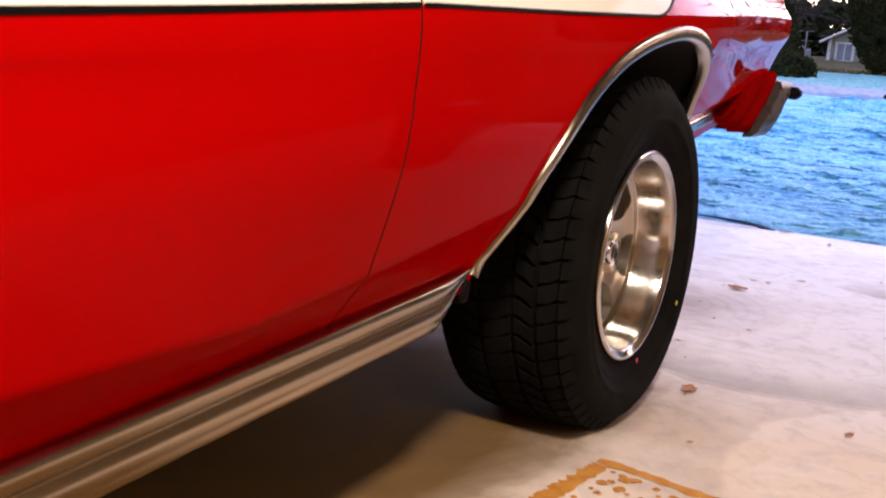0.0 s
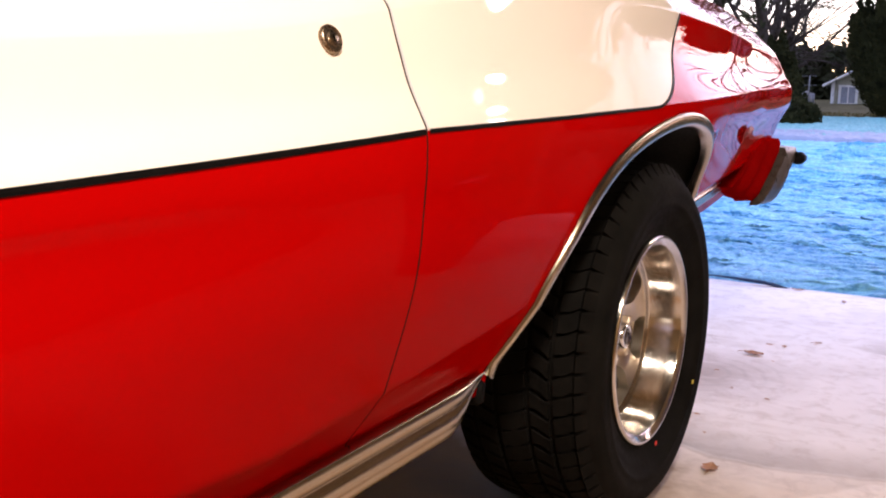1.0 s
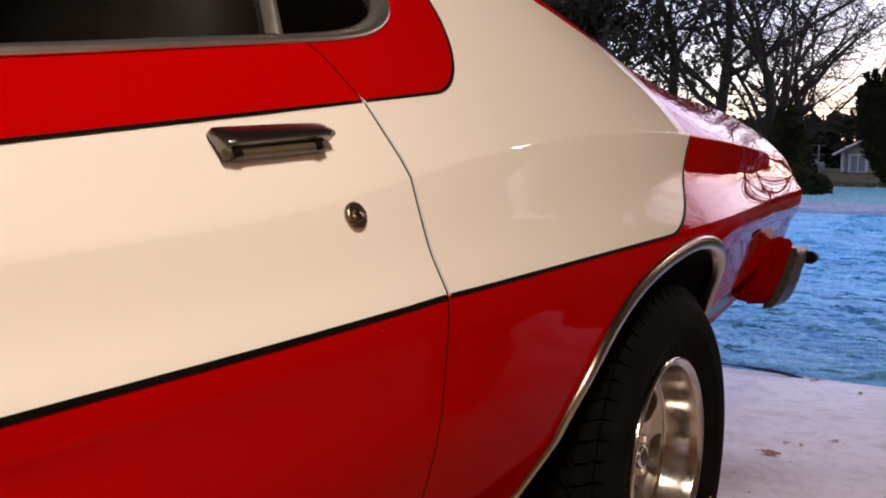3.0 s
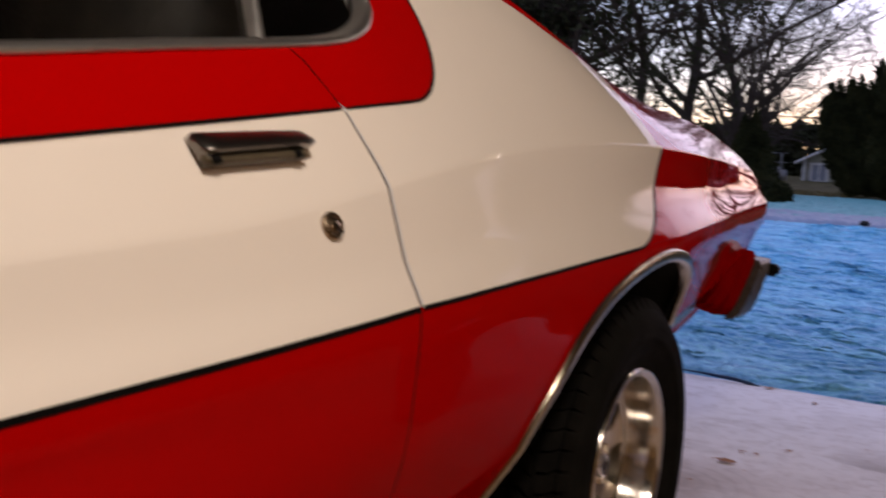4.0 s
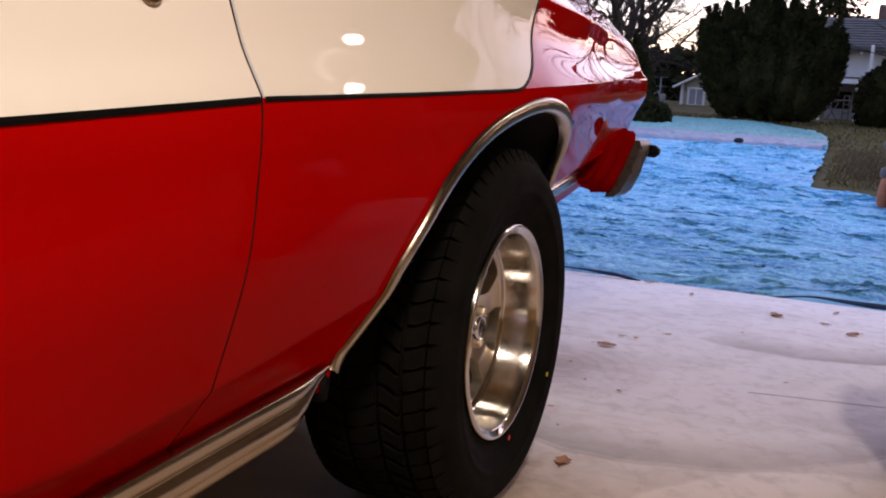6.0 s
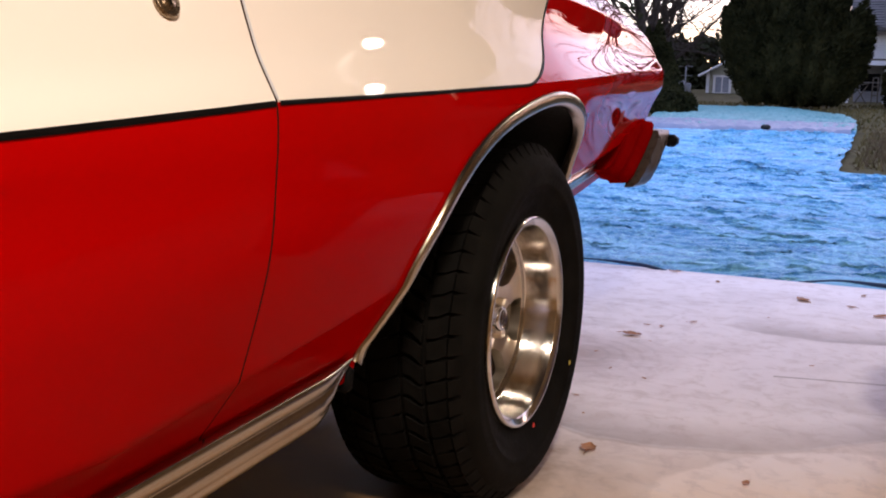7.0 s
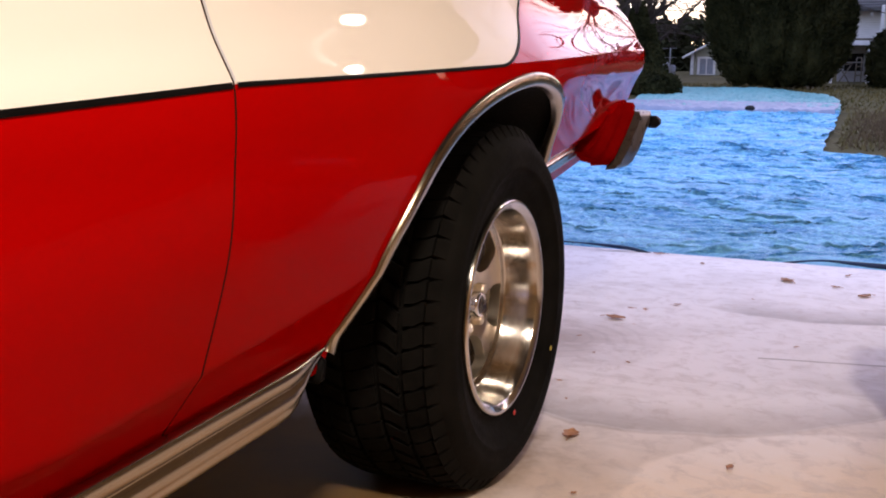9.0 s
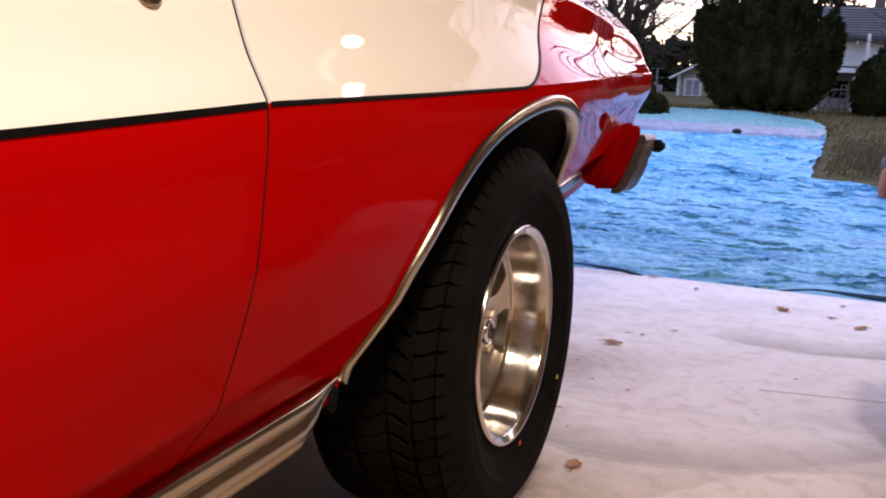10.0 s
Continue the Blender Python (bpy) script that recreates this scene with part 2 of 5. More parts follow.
# the belt line and the waist line of the paint: height, slope, at y
BELT = (0.7425, 0.0605, -0.886)
BELT_SAG = ((-4.0, -0.010), (-1.5, -0.0085), (-1.2, -0.002), (-0.886, 0.007), (-0.5, 0.002), (-0.1, -0.001), (1.4, -0.001))
WAIST = (0.9695, 0.147, -0.90)

PAINT = two_tone_paint()
CHROME = brushed("chrome", (0.86, 0.85, 0.83), 0.08)
CAST = plain("cast_alloy", (0.76, 0.67, 0.53), (0.84, 0.75, 0.62), 0.33, metal=1.0, scale=10, bump=0, rough_var=0.03)
POLISHED = brushed("polished_aluminium", (0.68, 0.64, 0.59), 0.17, turned=0.8)
TRIM = plain("worn_bright_trim", (0.36, 0.30, 0.23), (0.49, 0.42, 0.33), 0.24, metal=1.0, scale=12, bump=0, stretch=(1, .1, 1), rough_var=0.03)
RUBBER = plain("tyre_rubber", (0.004, 0.0036, 0.0031), (0.010, 0.0088, 0.0075), 0.85, scale=14, bump=0.12, distance=0.002, Specular_IOR_Level=0.06)
BLACK = plain("black_tape", (0.004, 0.004, 0.004), (0.008, 0.007, 0.007), 0.5, scale=30, bump=0.05, Specular_IOR_Level=0.04)
DARK = plain("black_underseal", (0.006, 0.006, 0.006), (0.012, 0.011, 0.010), 0.9, scale=20, bump=0.3)
FILLER = plain("red_flexible_filler", (0.19, 0.001, 0.001), (0.24, 0.002, 0.002), 0.4, scale=9, bump=0.03, Specular_IOR_Level=0.0)
GLASS = glass_material("window_glass")
# near-black colour that paints the shade inside the panel gaps
GAP_SHADE = plain("gap_shade", (0.020, 0.007, 0.005), (0.034, 0.013, 0.009), 0.9, scale=30, bump=0.1, Specular_IOR_Level=0.05)
SATIN = plain("satin_window_trim", (0.72, 0.70, 0.67), (0.78, 0.76, 0.73), 0.38, metal=1.0, scale=9, bump=0, rough_var=0.02)
HANDLE_PLATE = plain("handle_backing_grey", (0.07, 0.054, 0.032), (0.10, 0.078, 0.048), 0.4, scale=30, bump=0.02)
HANDLE = plain("worn_handle_chrome", (0.17, 0.16, 0.15), (0.24, 0.225, 0.21), 0.30, metal=1.0, scale=14, bump=0, rough_var=0.03)
KEY_METAL = plain("dulled_lock_metal", (0.24, 0.18, 0.12), (0.36, 0.28, 0.2), 0.3, metal=1.0, scale=60, bump=0)
BUMPER = plain("dulled_bumper_chrome", (0.055, 0.042, 0.033), (0.085, 0.066, 0.052), 0.30, metal=0.0, scale=4, bump=0, rough_var=0.05, Specular_IOR_Level=0.06)
VINYL = plain("dark_vinyl", (0.006, 0.005, 0.004), (0.014, 0.011, 0.008), 0.6, scale=18, bump=0.2, Specular_IOR_Level=0.12)
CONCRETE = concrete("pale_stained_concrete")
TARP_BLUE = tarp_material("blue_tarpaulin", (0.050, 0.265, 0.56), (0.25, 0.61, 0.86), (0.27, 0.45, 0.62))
HEM = plain("dark_blue_hem", (.008, .025, .08), (.02, .06, .15), .6, scale=8, bump=.2)
TARP_TEAL = tarp_material("teal_tarpaulin", (0.09, 0.30, 0.32), (0.19, 0.42, 0.44), (0.28, 0.38, 0.40))
GRASS_SOIL = plain("dry_lawn", (0.055, 0.05, 0.022), (0.12, 0.105, 0.05), 0.95, scale=1.3, bump=0.8, distance=0.05, Specular_IOR_Level=0.05)
BLADES = plain("grass_blades", (0.06, 0.055, 0.02), (0.15, 0.12, 0.055), 0.9, scale=0.7, bump=0, Specular_IOR_Level=0.05)
LEAF_DRY = plain("dry_leaf", (0.28, 0.11, 0.04), (0.52, 0.26, 0.12), 0.7, scale=40, bump=0.3)
HEDGE_LEAF = plain("juniper_foliage", (0.007, 0.009, 0.004), (0.036, 0.036, 0.015), 0.9, scale=1.6, bump=0, Specular_IOR_Level=0.03)
IVY = plain("dark_leaves", (0.02, 0.023, 0.013), (0.05, 0.052, 0.028), 0.85, scale=1.2, bump=0, Specular_IOR_Level=0.03)
BARK = bark("bark", (0.032, 0.025, 0.022), (0.068, 0.055, 0.047))
PLASTER = plain("garage_board", (0.19, 0.125, 0.064), (0.27, 0.18, 0.095), 0.8, scale=2, bump=0.2, Specular_IOR_Level=0.1)
CEIL = plain("garage_ceiling_board", (0.05, 0.044, 0.037), (0.08, 0.07, 0.058), 0.85, scale=2, bump=0.2, Specular_IOR_Level=0.1)
PURPLE = plain("purple_plastic", (0.036, 0.024, 0.075), (0.055, 0.037, 0.10), 0.42, scale=10, bump=0.08)
WHITE_PAINT = plain("white_house_paint", (0.6, 0.6, 0.62), (0.72, 0.72, 0.74), 0.6, scale=3, bump=0.1)
GREY_SIDING = plain("grey_siding", (0.17, 0.175, 0.20), (0.24, 0.245, 0.27), 0.7, scale=2, bump=0.1)
OLIVE_SIDING = plain("olive_siding", (0.26, 0.25, 0.19), (0.34, 0.33, 0.26), 0.7, scale=2, bump=0.1)
ROOFING = plain("grey_shingle", (0.045, 0.047, 0.053), (0.08, 0.083, 0.09), 0.85, scale=4, bump=0.5, distance=0.02)
BRICK_DARK = plain("dark_brick", (0.08, 0.05, 0.045), (0.13, 0.08, 0.07), 0.85, scale=8, bump=0.3)
WOOD_GREY = plain("weathered_wood", (0.06, 0.048, 0.038), (0.12, 0.10, 0.08), 0.85, scale=3, bump=0.5, stretch=(4, 4, 0.6))
TERRACOTTA = plain("terracotta", (0.28, 0.09, 0.045), (0.42, 0.16, 0.08), 0.7, scale=10, bump=0.2)
STONE_WHITE = plain("white_ornament", (0.09, 0.08, 0.08), (0.19, 0.17, 0.17), 0.7, scale=12, bump=0.2)
STONE_BROWN = plain("brown_ornament", (0.03, 0.018, 0.012), (0.07, 0.042, 0.028), 0.9, scale=9, bump=0.6, distance=0.02, Specular_IOR_Level=0.05)
RUST = plain("rust_stain", (0.50, 0.17, 0.012), (0.68, 0.33, 0.05), 0.8, scale=26, bump=0.1)
CAP_FACE = plain("dark_cap_enamel", (0.03, 0.02, 0.014), (0.05, 0.034, 0.022), 0.22, scale=20, bump=0.02)
BRAKE = plain("brake_iron", (0.075, 0.042, 0.016), (0.13, 0.075, 0.03), 0.7, metal=0.2, scale=18)


# ---------------------------------------------------------------- building helpers
def mesh(name, verts, faces, material, smooth=True, second=None, second_faces=()):
    me = bpy.data.meshes.new(name)
    me.from_pydata([tuple(v) for v in verts], [], faces)
    me.validate()
    bm = bmesh.new()
    bm.from_mesh(me)
    bmesh.ops.recalc_face_normals(bm, faces=bm.faces)
    bm.to_mesh(me)
    bm.free()
    me.materials.append(material)
    if second:
        me.materials.append(second)
        for k in second_faces:
            me.polygons[k].material_index = 1
    if smooth:
        me.polygons.foreach_set("use_smooth", [True] * len(me.polygons))
    return me


def thing(name, place, label, category, group="", kind=""):
    ob = new(name)
    ob.location = place
    ob.empty_display_size = 0.1
    return tagged(ob, label, category, group, kind)


def part(name, data, parent, label=""):
    """One mesh in world coordinates, under a thing or under a part."""
    ob = new(name, data)
    ob.parent = parent
    if parent.parent is None:
        ob.matrix_parent_inverse = parent.matrix_basis.inverted()
    return tagged(ob, label)


def solo(name, data, label, category, group="", kind=""):
    return tagged(new(name, data), label, category, group, kind)


class Soup:
    """Collects solids for one mesh."""

    def __init__(self):
        self.v, self.f = [], []

    def add(self, verts, faces):
        k = len(self.v)
        self.v += [tuple(p) for p in verts]
        self.f += [tuple(i + k for i in f) for f in faces]
        return self

    def box(self, c, s, rot=None, taper=1.0, bevel=0.0):
        hx, hy, hz = s[0] / 2, s[1] / 2, s[2] / 2
        if bevel:
            b = min(bevel, hx * 0.9, hy * 0.9, hz * 0.9)
            rings = [(hx - b, hy - b, -hz), (hx, hy, -hz + b), (hx * taper, hy * taper, hz - b), ((hx - b) * taper, (hy - b) * taper, hz)]
        else:
            rings = [(hx, hy, -hz), (hx * taper, hy * taper, hz)]
        vs, fs = [], []
        for x, y, z in rings:
            vs += [Vector((-x, -y, z)), Vector((x, -y, z)), Vector((x, y, z)), Vector((-x, y, z))]
        for r in range(len(rings) - 1):
            for i in range(4):
                a, b2 = r * 4 + i, r * 4 + (i + 1) % 4
                fs.append((a, b2, b2 + 4, a + 4))
        fs += [(3, 2, 1, 0), tuple(len(vs) - 4 + i for i in range(4))]
        m = rot or Matrix.Identity(3)
        return self.add([m @ v + Vector(c) for v in vs], fs)

    def tube(self, pts, radii, sides=8, caps=True, up=Vector((0, 0, 1))):
        pts = [Vector(p) for p in pts]
        if isinstance(radii, (int, float)):
            radii = [radii] * len(pts)
        vs, fs, n = [], [], len(pts)
        for i, p in enumerate(pts):
            d = (pts[min(i + 1, n - 1)] - pts[max(i - 1, 0)]).normalized()
            a = d.cross(up if abs(d.dot(up)) < 0.95 else Vector((1, 0, 0))).normalized()
            b = d.cross(a)
            for k in range(sides):
                w = 2 * math.pi * k / sides
                vs.append(p + (a * math.cos(w) + b * math.sin(w)) * radii[i])
        for i in range(n - 1):
            for k in range(sides):
                k2 = (k + 1) % sides
                fs.append((i * sides + k, i * sides + k2, (i + 1) * sides + k2, (i + 1) * sides + k))
        if caps:
            fs += [tuple(range(sides))[::-1], tuple((n - 1) * sides + k for k in range(sides))]
        return self.add(vs, fs)

    def lathe(self, profile, steps, m, close=False):
        """profile: (axis, radius) pairs turned round the x axis of m."""
        vs, fs, n = [], [], len(profile)
        for k in range(steps):
            w = 2 * math.pi * k / steps
            vs += [m @ Vector((a, r * math.cos(w), r * math.sin(w))) for a, r in profile]
        for k in range(steps):
            k2 = (k + 1) % steps
            for i in range(n if close else n - 1):
                i2 = (i + 1) % n
                fs.append((k * n + i, k * n + i2, k2 * n + i2, k2 * n + i))
        return self.add(vs, fs)

    def grid(self, rows):
        n = len(rows[0])
        vs = [p for r in rows for p in r]
        fs = [(j * n + i, j * n + i + 1, (j + 1) * n + i + 1, (j + 1) * n + i) for j in range(len(rows) - 1) for i in range(n - 1)]
        return self.add(vs, fs)

    def mesh(self, name, material, smooth=False):
        return mesh(name, self.v, self.f, material, smooth)


def upright(x, y, z):
    return Matrix.Translation((x, y, z)) @ Matrix.Rotation(-math.pi / 2, 4, "Y")


# ---------------------------------------------------------------- the car's skin
def tab(v, pts, k=1):
    return float(np.interp(v, [p[0] for p in pts], [p[k] for p in pts]))


def ease(a, b, v):
    t = min(1.0, max(0.0, (v - a) / (b - a)))
    return t * t * (3 - 2 * t)


CREASE = [(-4.1, .80), (-2.4, .80), (-1.5, .80), (-1.1, .840), (-.87, .886), (-.74, .908), (-.59, .931), (-.4, .953), (-.165, .972),
          (.0, .979), (.18, .984), (.56, .981), (.955, .975), (1.24, .968), (1.42, .955)]
RIDGE = [(-4.1, -.32, .83), (-3.2, -.22, .90), (-2.35, -.2, .94), (-1.75, -.34, 1.30), (-1.4, -.345, 1.318), (-1.0, -.33, 1.312), (-.6, -.28, 1.285), (-.27, -.215, 1.229),
         (.014, -.2, 1.176), (.25, -.2, 1.13), (.516, -.2, 1.101), (.8, -.2, 1.092), (1.02, -.2, 1.085), (1.2, -.2, 1.071), (1.30, -.19, 1.049), (1.42, -.18, 1.01)]


def smooth_tab(v, pts, k):
    return sum(tab(v + d, pts, k) for d in (-.09, -.045, 0, .045, .09)) / 5


def belt(y):
    return BELT[0] + BELT[1] * (y - BELT[2]) + tab(y, BELT_SAG)


def waist(y):
    return WAIST[0] + WAIST[1] * (y - WAIST[2])


def swell(y):
    """How far the side bulges out beyond its mean line, along the car."""
    return smooth_tab(y, [(-4.1, -.045), (-1.7, -.045), (-1.5, -.040), (-1.2, -.011), (-1.05, .003), (-.886, .014), (-.5, .004), (-.1, 0), (1.4, 0)], 1)


def side(y):
    """Control points of the body's side from the sill to the shoulder crease."""
    d, zc = y + .885, smooth_tab(y, CREASE, 1)
    zb = min(belt(y), zc - .045)
    t = -.115 * max(0, (y - .1) / 1.2) ** 1.35 - .12 * max(0, (-3.1 - y) / 1.0) ** 2
    q = ease(.12, .36, y)
    zq = .52 + .08 * (y - .3)
    tuck = -.022 * q
    hollow = ease(-.25, .35, y) * (1 - 2.2 * ease(.75, 1.3, y))  # the flank is scooped over the wheel and rounds out again at the tail
    h = zc - zb
    mix = lambda a, b: a + (b - a) * q
    p = [(mix(-.20, -.20), mix(.325 + .05 * d, zq - .03)), (mix(-.056, -.075), mix(.338 + .055 * d, zq - .022)), (-.055 + tuck, mix(.372 + .06 * d, zq + .03)),
         (-.002 + tuck, mix(.445 + .115 * max(d, -.2), zq + .07)), (.030 + tuck - .003 * q, mix(.576 + .05 * d, zq + .165)), (.037 + tuck * .2 - .002 * q, mix(.677 + .056 * d, zb - .06)), (.0388, zb - .03), (.0372, zb - .002), (.0335, zb + .008),
         (.0335 - (.154 + .066 * hollow) * h, zb + h * .35), (.0335 - (.249 + .080 * hollow) * h, zb + h * .60), (.0335 - .375 * h, zc)]
    fade = [.86, .86, .86, .86, .86, .87, .88, .86, .85, .78, .68, .58]
    lean = -.036 * ease(.45, 1.25, y)  # the shoulder rolls inwards at the tail
    roll = [0, 0, 0, 0, 0, 0, 0, .02, .08, .52, .84, 1.0]
    out = swell(y)
    full = [0, 0, 0, .1, .7, 1, 1, 1, 1, 1, 1, .9]
    return [(x + t * k + lean * r + out * w, z) for (x, z), k, r, w in zip(p, fade, roll, full)]


def spline(P, n):
    out = []
    for i in range(len(P) - 1):
        a, b, c, d = P[max(0, i - 1)], P[i], P[i + 1], P[min(len(P) - 1, i + 2)]
        for k in range(n):
            u = k / n
            out.append(tuple(.5 * (2 * q + (-p + r) * u + (2 * p - 5 * q + 4 * r - s) * u * u + (-p + 3 * q - 3 * r + s) * u ** 3) for p, q, r, s in zip(a, b, c, d)))
    return out + [P[-1]]


def section(y):
    P = side(y)
    (x2, z2), (x3, z3) = P[2], P[3]
    pts = P[:3] + [(x3 + (x2 - x3) * .5, z3 + (z2 - z3) * .5), (x3 + (x2 - x3) * .08, z3 + (z2 - z3) * .08)] + spline(P[3:], 9)
    (xc, zc), xr, zr = P[-1], smooth_tab(y, RIDGE, 1), smooth_tab(y, RIDGE, 2)
    dx, dz = xr - xc, zr - zc
    size = math.hypot(dx, dz)
    for k in range(1, 17):
        u = (k / 16) ** 1.4
        b = .006 * math.sin(math.pi * u)
        pts.append((xc + dx * u + b * dz / size, zc + dz * u - b * dx / size))
    return pts


def skin(y, z):
    pts = section(y)
    return float(np.interp(z, [p[1] for p in pts], [p[0] for p in pts]))


TAIL = [(.40, 1.14), (.55, 1.21), (.65, 1.285), (.73, 1.322), (.82, 1.333), (.87, 1.325), (.92, 1.308), (.965, 1.276), (1.0, 1.238), (1.06, 1.19)]
ARCH = [(-.572, .20), (-.566, .34), (-.545, .385), (-.512, .455), (-.482, .537), (-.412, .628), (-.29, .697), (-.13, .743), (.05, .766), (.19, .748), (.27, .70),
        (.312, .64), (.337, .58), (.36, .52), (.375, .46), (.38, .20)]
GLAZE = [(-2.22, .955), (-2.0, .948), (-1.7, .948), (-1.5, .957), (-1.368, .970), (-1.257, .986), (-1.113, 1.009), (-.94, 1.036), (-.86, 1.051), (-.81, 1.066), (-.765, 1.09), (-.738, 1.125),
         (-.742, 1.165), (-.775, 1.20), (-.86, 1.238), (-1.0, 1.262), (-1.4, 1.275), (-1.7, 1.266), (-1.82, 1.22), (-2.22, .985)]


def inside(poly, y, z):
    odd = False
    for (y1, z1), (y2, z2) in zip(poly, poly[1:] + poly[:1]):
        if (z1 > z) != (z2 > z) and y < (y2 - y1) * (z - z1) / (z2 - z1) + y1:
            odd = not odd
    return odd


def fine(poly, n):
    return spline(poly, n)


def nearest(line, y, z):
    best = None
    for (y1, z1), (y2, z2) in zip(line, line[1:]):
        dy, dz = y2 - y1, z2 - z1
        u = max(0, min(1, ((y - y1) * dy + (z - z1) * dz) / max(1e-9, dy * dy + dz * dz)))
        p = (y1 + dy * u, z1 + dz * u)
        d = (p[0] - y) ** 2 + (p[1] - z) ** 2
        if best is None or d < best[0]:
            best = (d, p)
    return best[1]


MID = -0.95
CORNER = .07  # radius of the rounded tail corner in plan
SEAM = -.898
SEAM_SHIFT = [(.9, 0), (.965, -.013), (1.03, -.055), (1.1, -.085)]


def panel(name, y0, y1, step, parent, label="", holes=(), tail=False):
    """A pressed panel of the skin between two seams, and its twin on the far side."""
    n = max(2, round((y1 - y0) / step))
    ys = [y0 + (y1 - y0) * i / n for i in range(n + 1)]
    if tail:  # finer columns round the corner
        ys = [y for y in ys if y < 1.20] + [1.20 + .105 * math.sin(math.pi / 2 * k / 16) for k in range(17)]
        n = len(ys) - 1
    cols = []
    for y in ys:
        col = []
        for x, z in section(y):
            yy = y + tab(z, SEAM_SHIFT) * max(0.0, 1 - abs(y - SEAM) / .2)
            if tail:
                end = tab(z, TAIL) + .095
                yy += (end - 1.305) * ease(.85, 1.305, y)
                bend = min(CORNER, max(0, yy - end + CORNER))
                x -= CORNER - math.sqrt(CORNER ** 2 - bend ** 2)
            col.append([x, yy, z])
        cols.append(col)
    m = len(cols[0])
    gone = set()
    for i in range(n):
        for j in range(m - 1):
            cy = sum(cols[a][b][1] for a in (i, i + 1) for b in (j, j + 1)) / 4
            cz = sum(cols[a][b][2] for a in (i, i + 1) for b in (j, j + 1)) / 4
            if any(inside(h, cy, cz) for h in holes):
                gone.add((i, j))
    for i in range(n + 1):
        for j in range(m):
            cells = [(a, b) for a in (i - 1, i) for b in (j - 1, j) if 0 <= a < n and 0 <= b < m - 1]
            k = sum(c in gone for c in cells)
            if 0 < k < len(cells):
                p = cols[i][j]
                for h in holes:
                    q = nearest(h + h[:1], p[1], p[2])
                    if math.hypot(q[0] - p[1], q[1] - p[2]) < .03:
                        cols[i][j] = [skin(*q), q[0], q[1]]
                        break
    faces = [(i * m + j, (i + 1) * m + j, (i + 1) * m + j + 1, i * m + j + 1) for i in range(n) for j in range(m - 1) if (i, j) not in gone]
    body_faces = len(faces)
    for end in ((0,) if tail else (0, n)):
        k = len(cols)
        inner = [[x - .02, y, z] for x, y, z in cols[end]]
        cols += [[list(p) for p in cols[end]], inner]
        faces += [(k * m + j, (k + 1) * m + j, (k + 1) * m + j + 1, k * m + j + 1) for j in range(m - 1) if (min(end, n - 1), j) not in gone]
    v = [p for c in cols for p in c]
    used = sorted({k for f in faces for k in f})
    back = {k: i for i, k in enumerate(used)}
    faces = [tuple(back[k] for k in f) for f in faces]
    v = [v[k] for k in used]
    # end walls take the dark gap colour in place of real shade
    walls = range(body_faces, len(faces))
    near = part(name, mesh(name, v, faces, PAINT, True, GAP_SHADE, walls), parent, label)
    part(name, mesh(name, [(2 * MID - x, y, z) for x, y, z in v], faces, PAINT, True, GAP_SHADE, walls), parent, label)
    return near


def moulding(line, inward, profile):
    """A strip that follows a line of (y, z) on the skin. profile: (inwards, proud) pairs."""
    rows, n = [], len(line)
    for i, (y, z) in enumerate(line):
        dy, dz = line[min(i + 1, n - 1)][0] - line[max(i - 1, 0)][0], line[min(i + 1, n - 1)][1] - line[max(i - 1, 0)][1]
        size = math.hypot(dy, dz)
        ny, nz = -dz / size * inward, dy / size * inward
        x = skin(y, z)
        x2 = skin(y + ny * .02, z + nz * .02)
        slope = max(-2.0, min(2.0, (x2 - x) / .02))
        rows.append([(x + slope * a * ease(0, .01, .03 - a) + b, y + ny * a, z + nz * a) for a, b in profile])
    return Soup().grid(rows)


car = thing("car", (MID, -1.45, 0), "glossy red seventies coupe with a cream side flash on concrete", "car")
arch_hole, glaze_hole = fine(ARCH, 5), fine(GLAZE, 4)
front_hole = [(y * 1.0 - 2.896, z) for y, z in fine([(-.40, .2), (-.40, .34), (-.385, .45), (-.33, .58), (-.2, .69), (0, .73), (.2, .69), (.33, .58), (.385, .45), (.40, .34), (.40, .2)], 4)]
quarter = panel("quarter_panel", SEAM + .0015, 1.305, .0115, car, "red quarter panel with the cream flash ending over the wheel", [arch_hole, glaze_hole], tail=True)
door = panel("door", -2.23, SEAM - .0015, .0115, car, "closed cream and red door with a black pinstripe", [glaze_hole])
panel("front_fender", -4.0, -2.234, .03, car, "", [front_hole])


def across(name, y0, y1, n, material, crown, lift=0.0, inset=0.0, label=""):
    rows = []
    for i in range(n + 1):
        y = y0 + (y1 - y0) * i / n
        xr, zr = smooth_tab(y, RIDGE, 1), smooth_tab(y, RIDGE, 2)
        half = MID - xr
        rows.append([(MID - half * u * (1 - inset), y, zr + crown * (1 - u * u) + lift) for u in [k / 8 for k in range(-8, 9)]])
    return part(name, Soup().grid(rows).mesh(name, material, True), car, label)


across("hood", -4.0, -2.36, 24, PAINT, .04, label="red hood")
across("windshield", -2.36, -1.72, 14, GLASS, .035)
across("roof", -1.72, -.42, 20, PAINT, .045)
across("rear_window", -.42, .2, 14, GLASS, .04)
across("deck_lid", .2, 1.2, 20, PAINT, .02)


def end_panel(name, y_of, sec_y, label, inset=0.0):
    sec = section(sec_y)
    rows = []
    for x, z in sec:
        half = x - inset - MID
        rows.append([(MID + half * u, y_of(z) + (.012 if y_of(z) > 0 else -.06) * (1 - u * u), z) for u in [k / 10 for k in range(-10, 11)]])
    return part(name, Soup().grid(rows).mesh(name, PAINT, True), car, label)


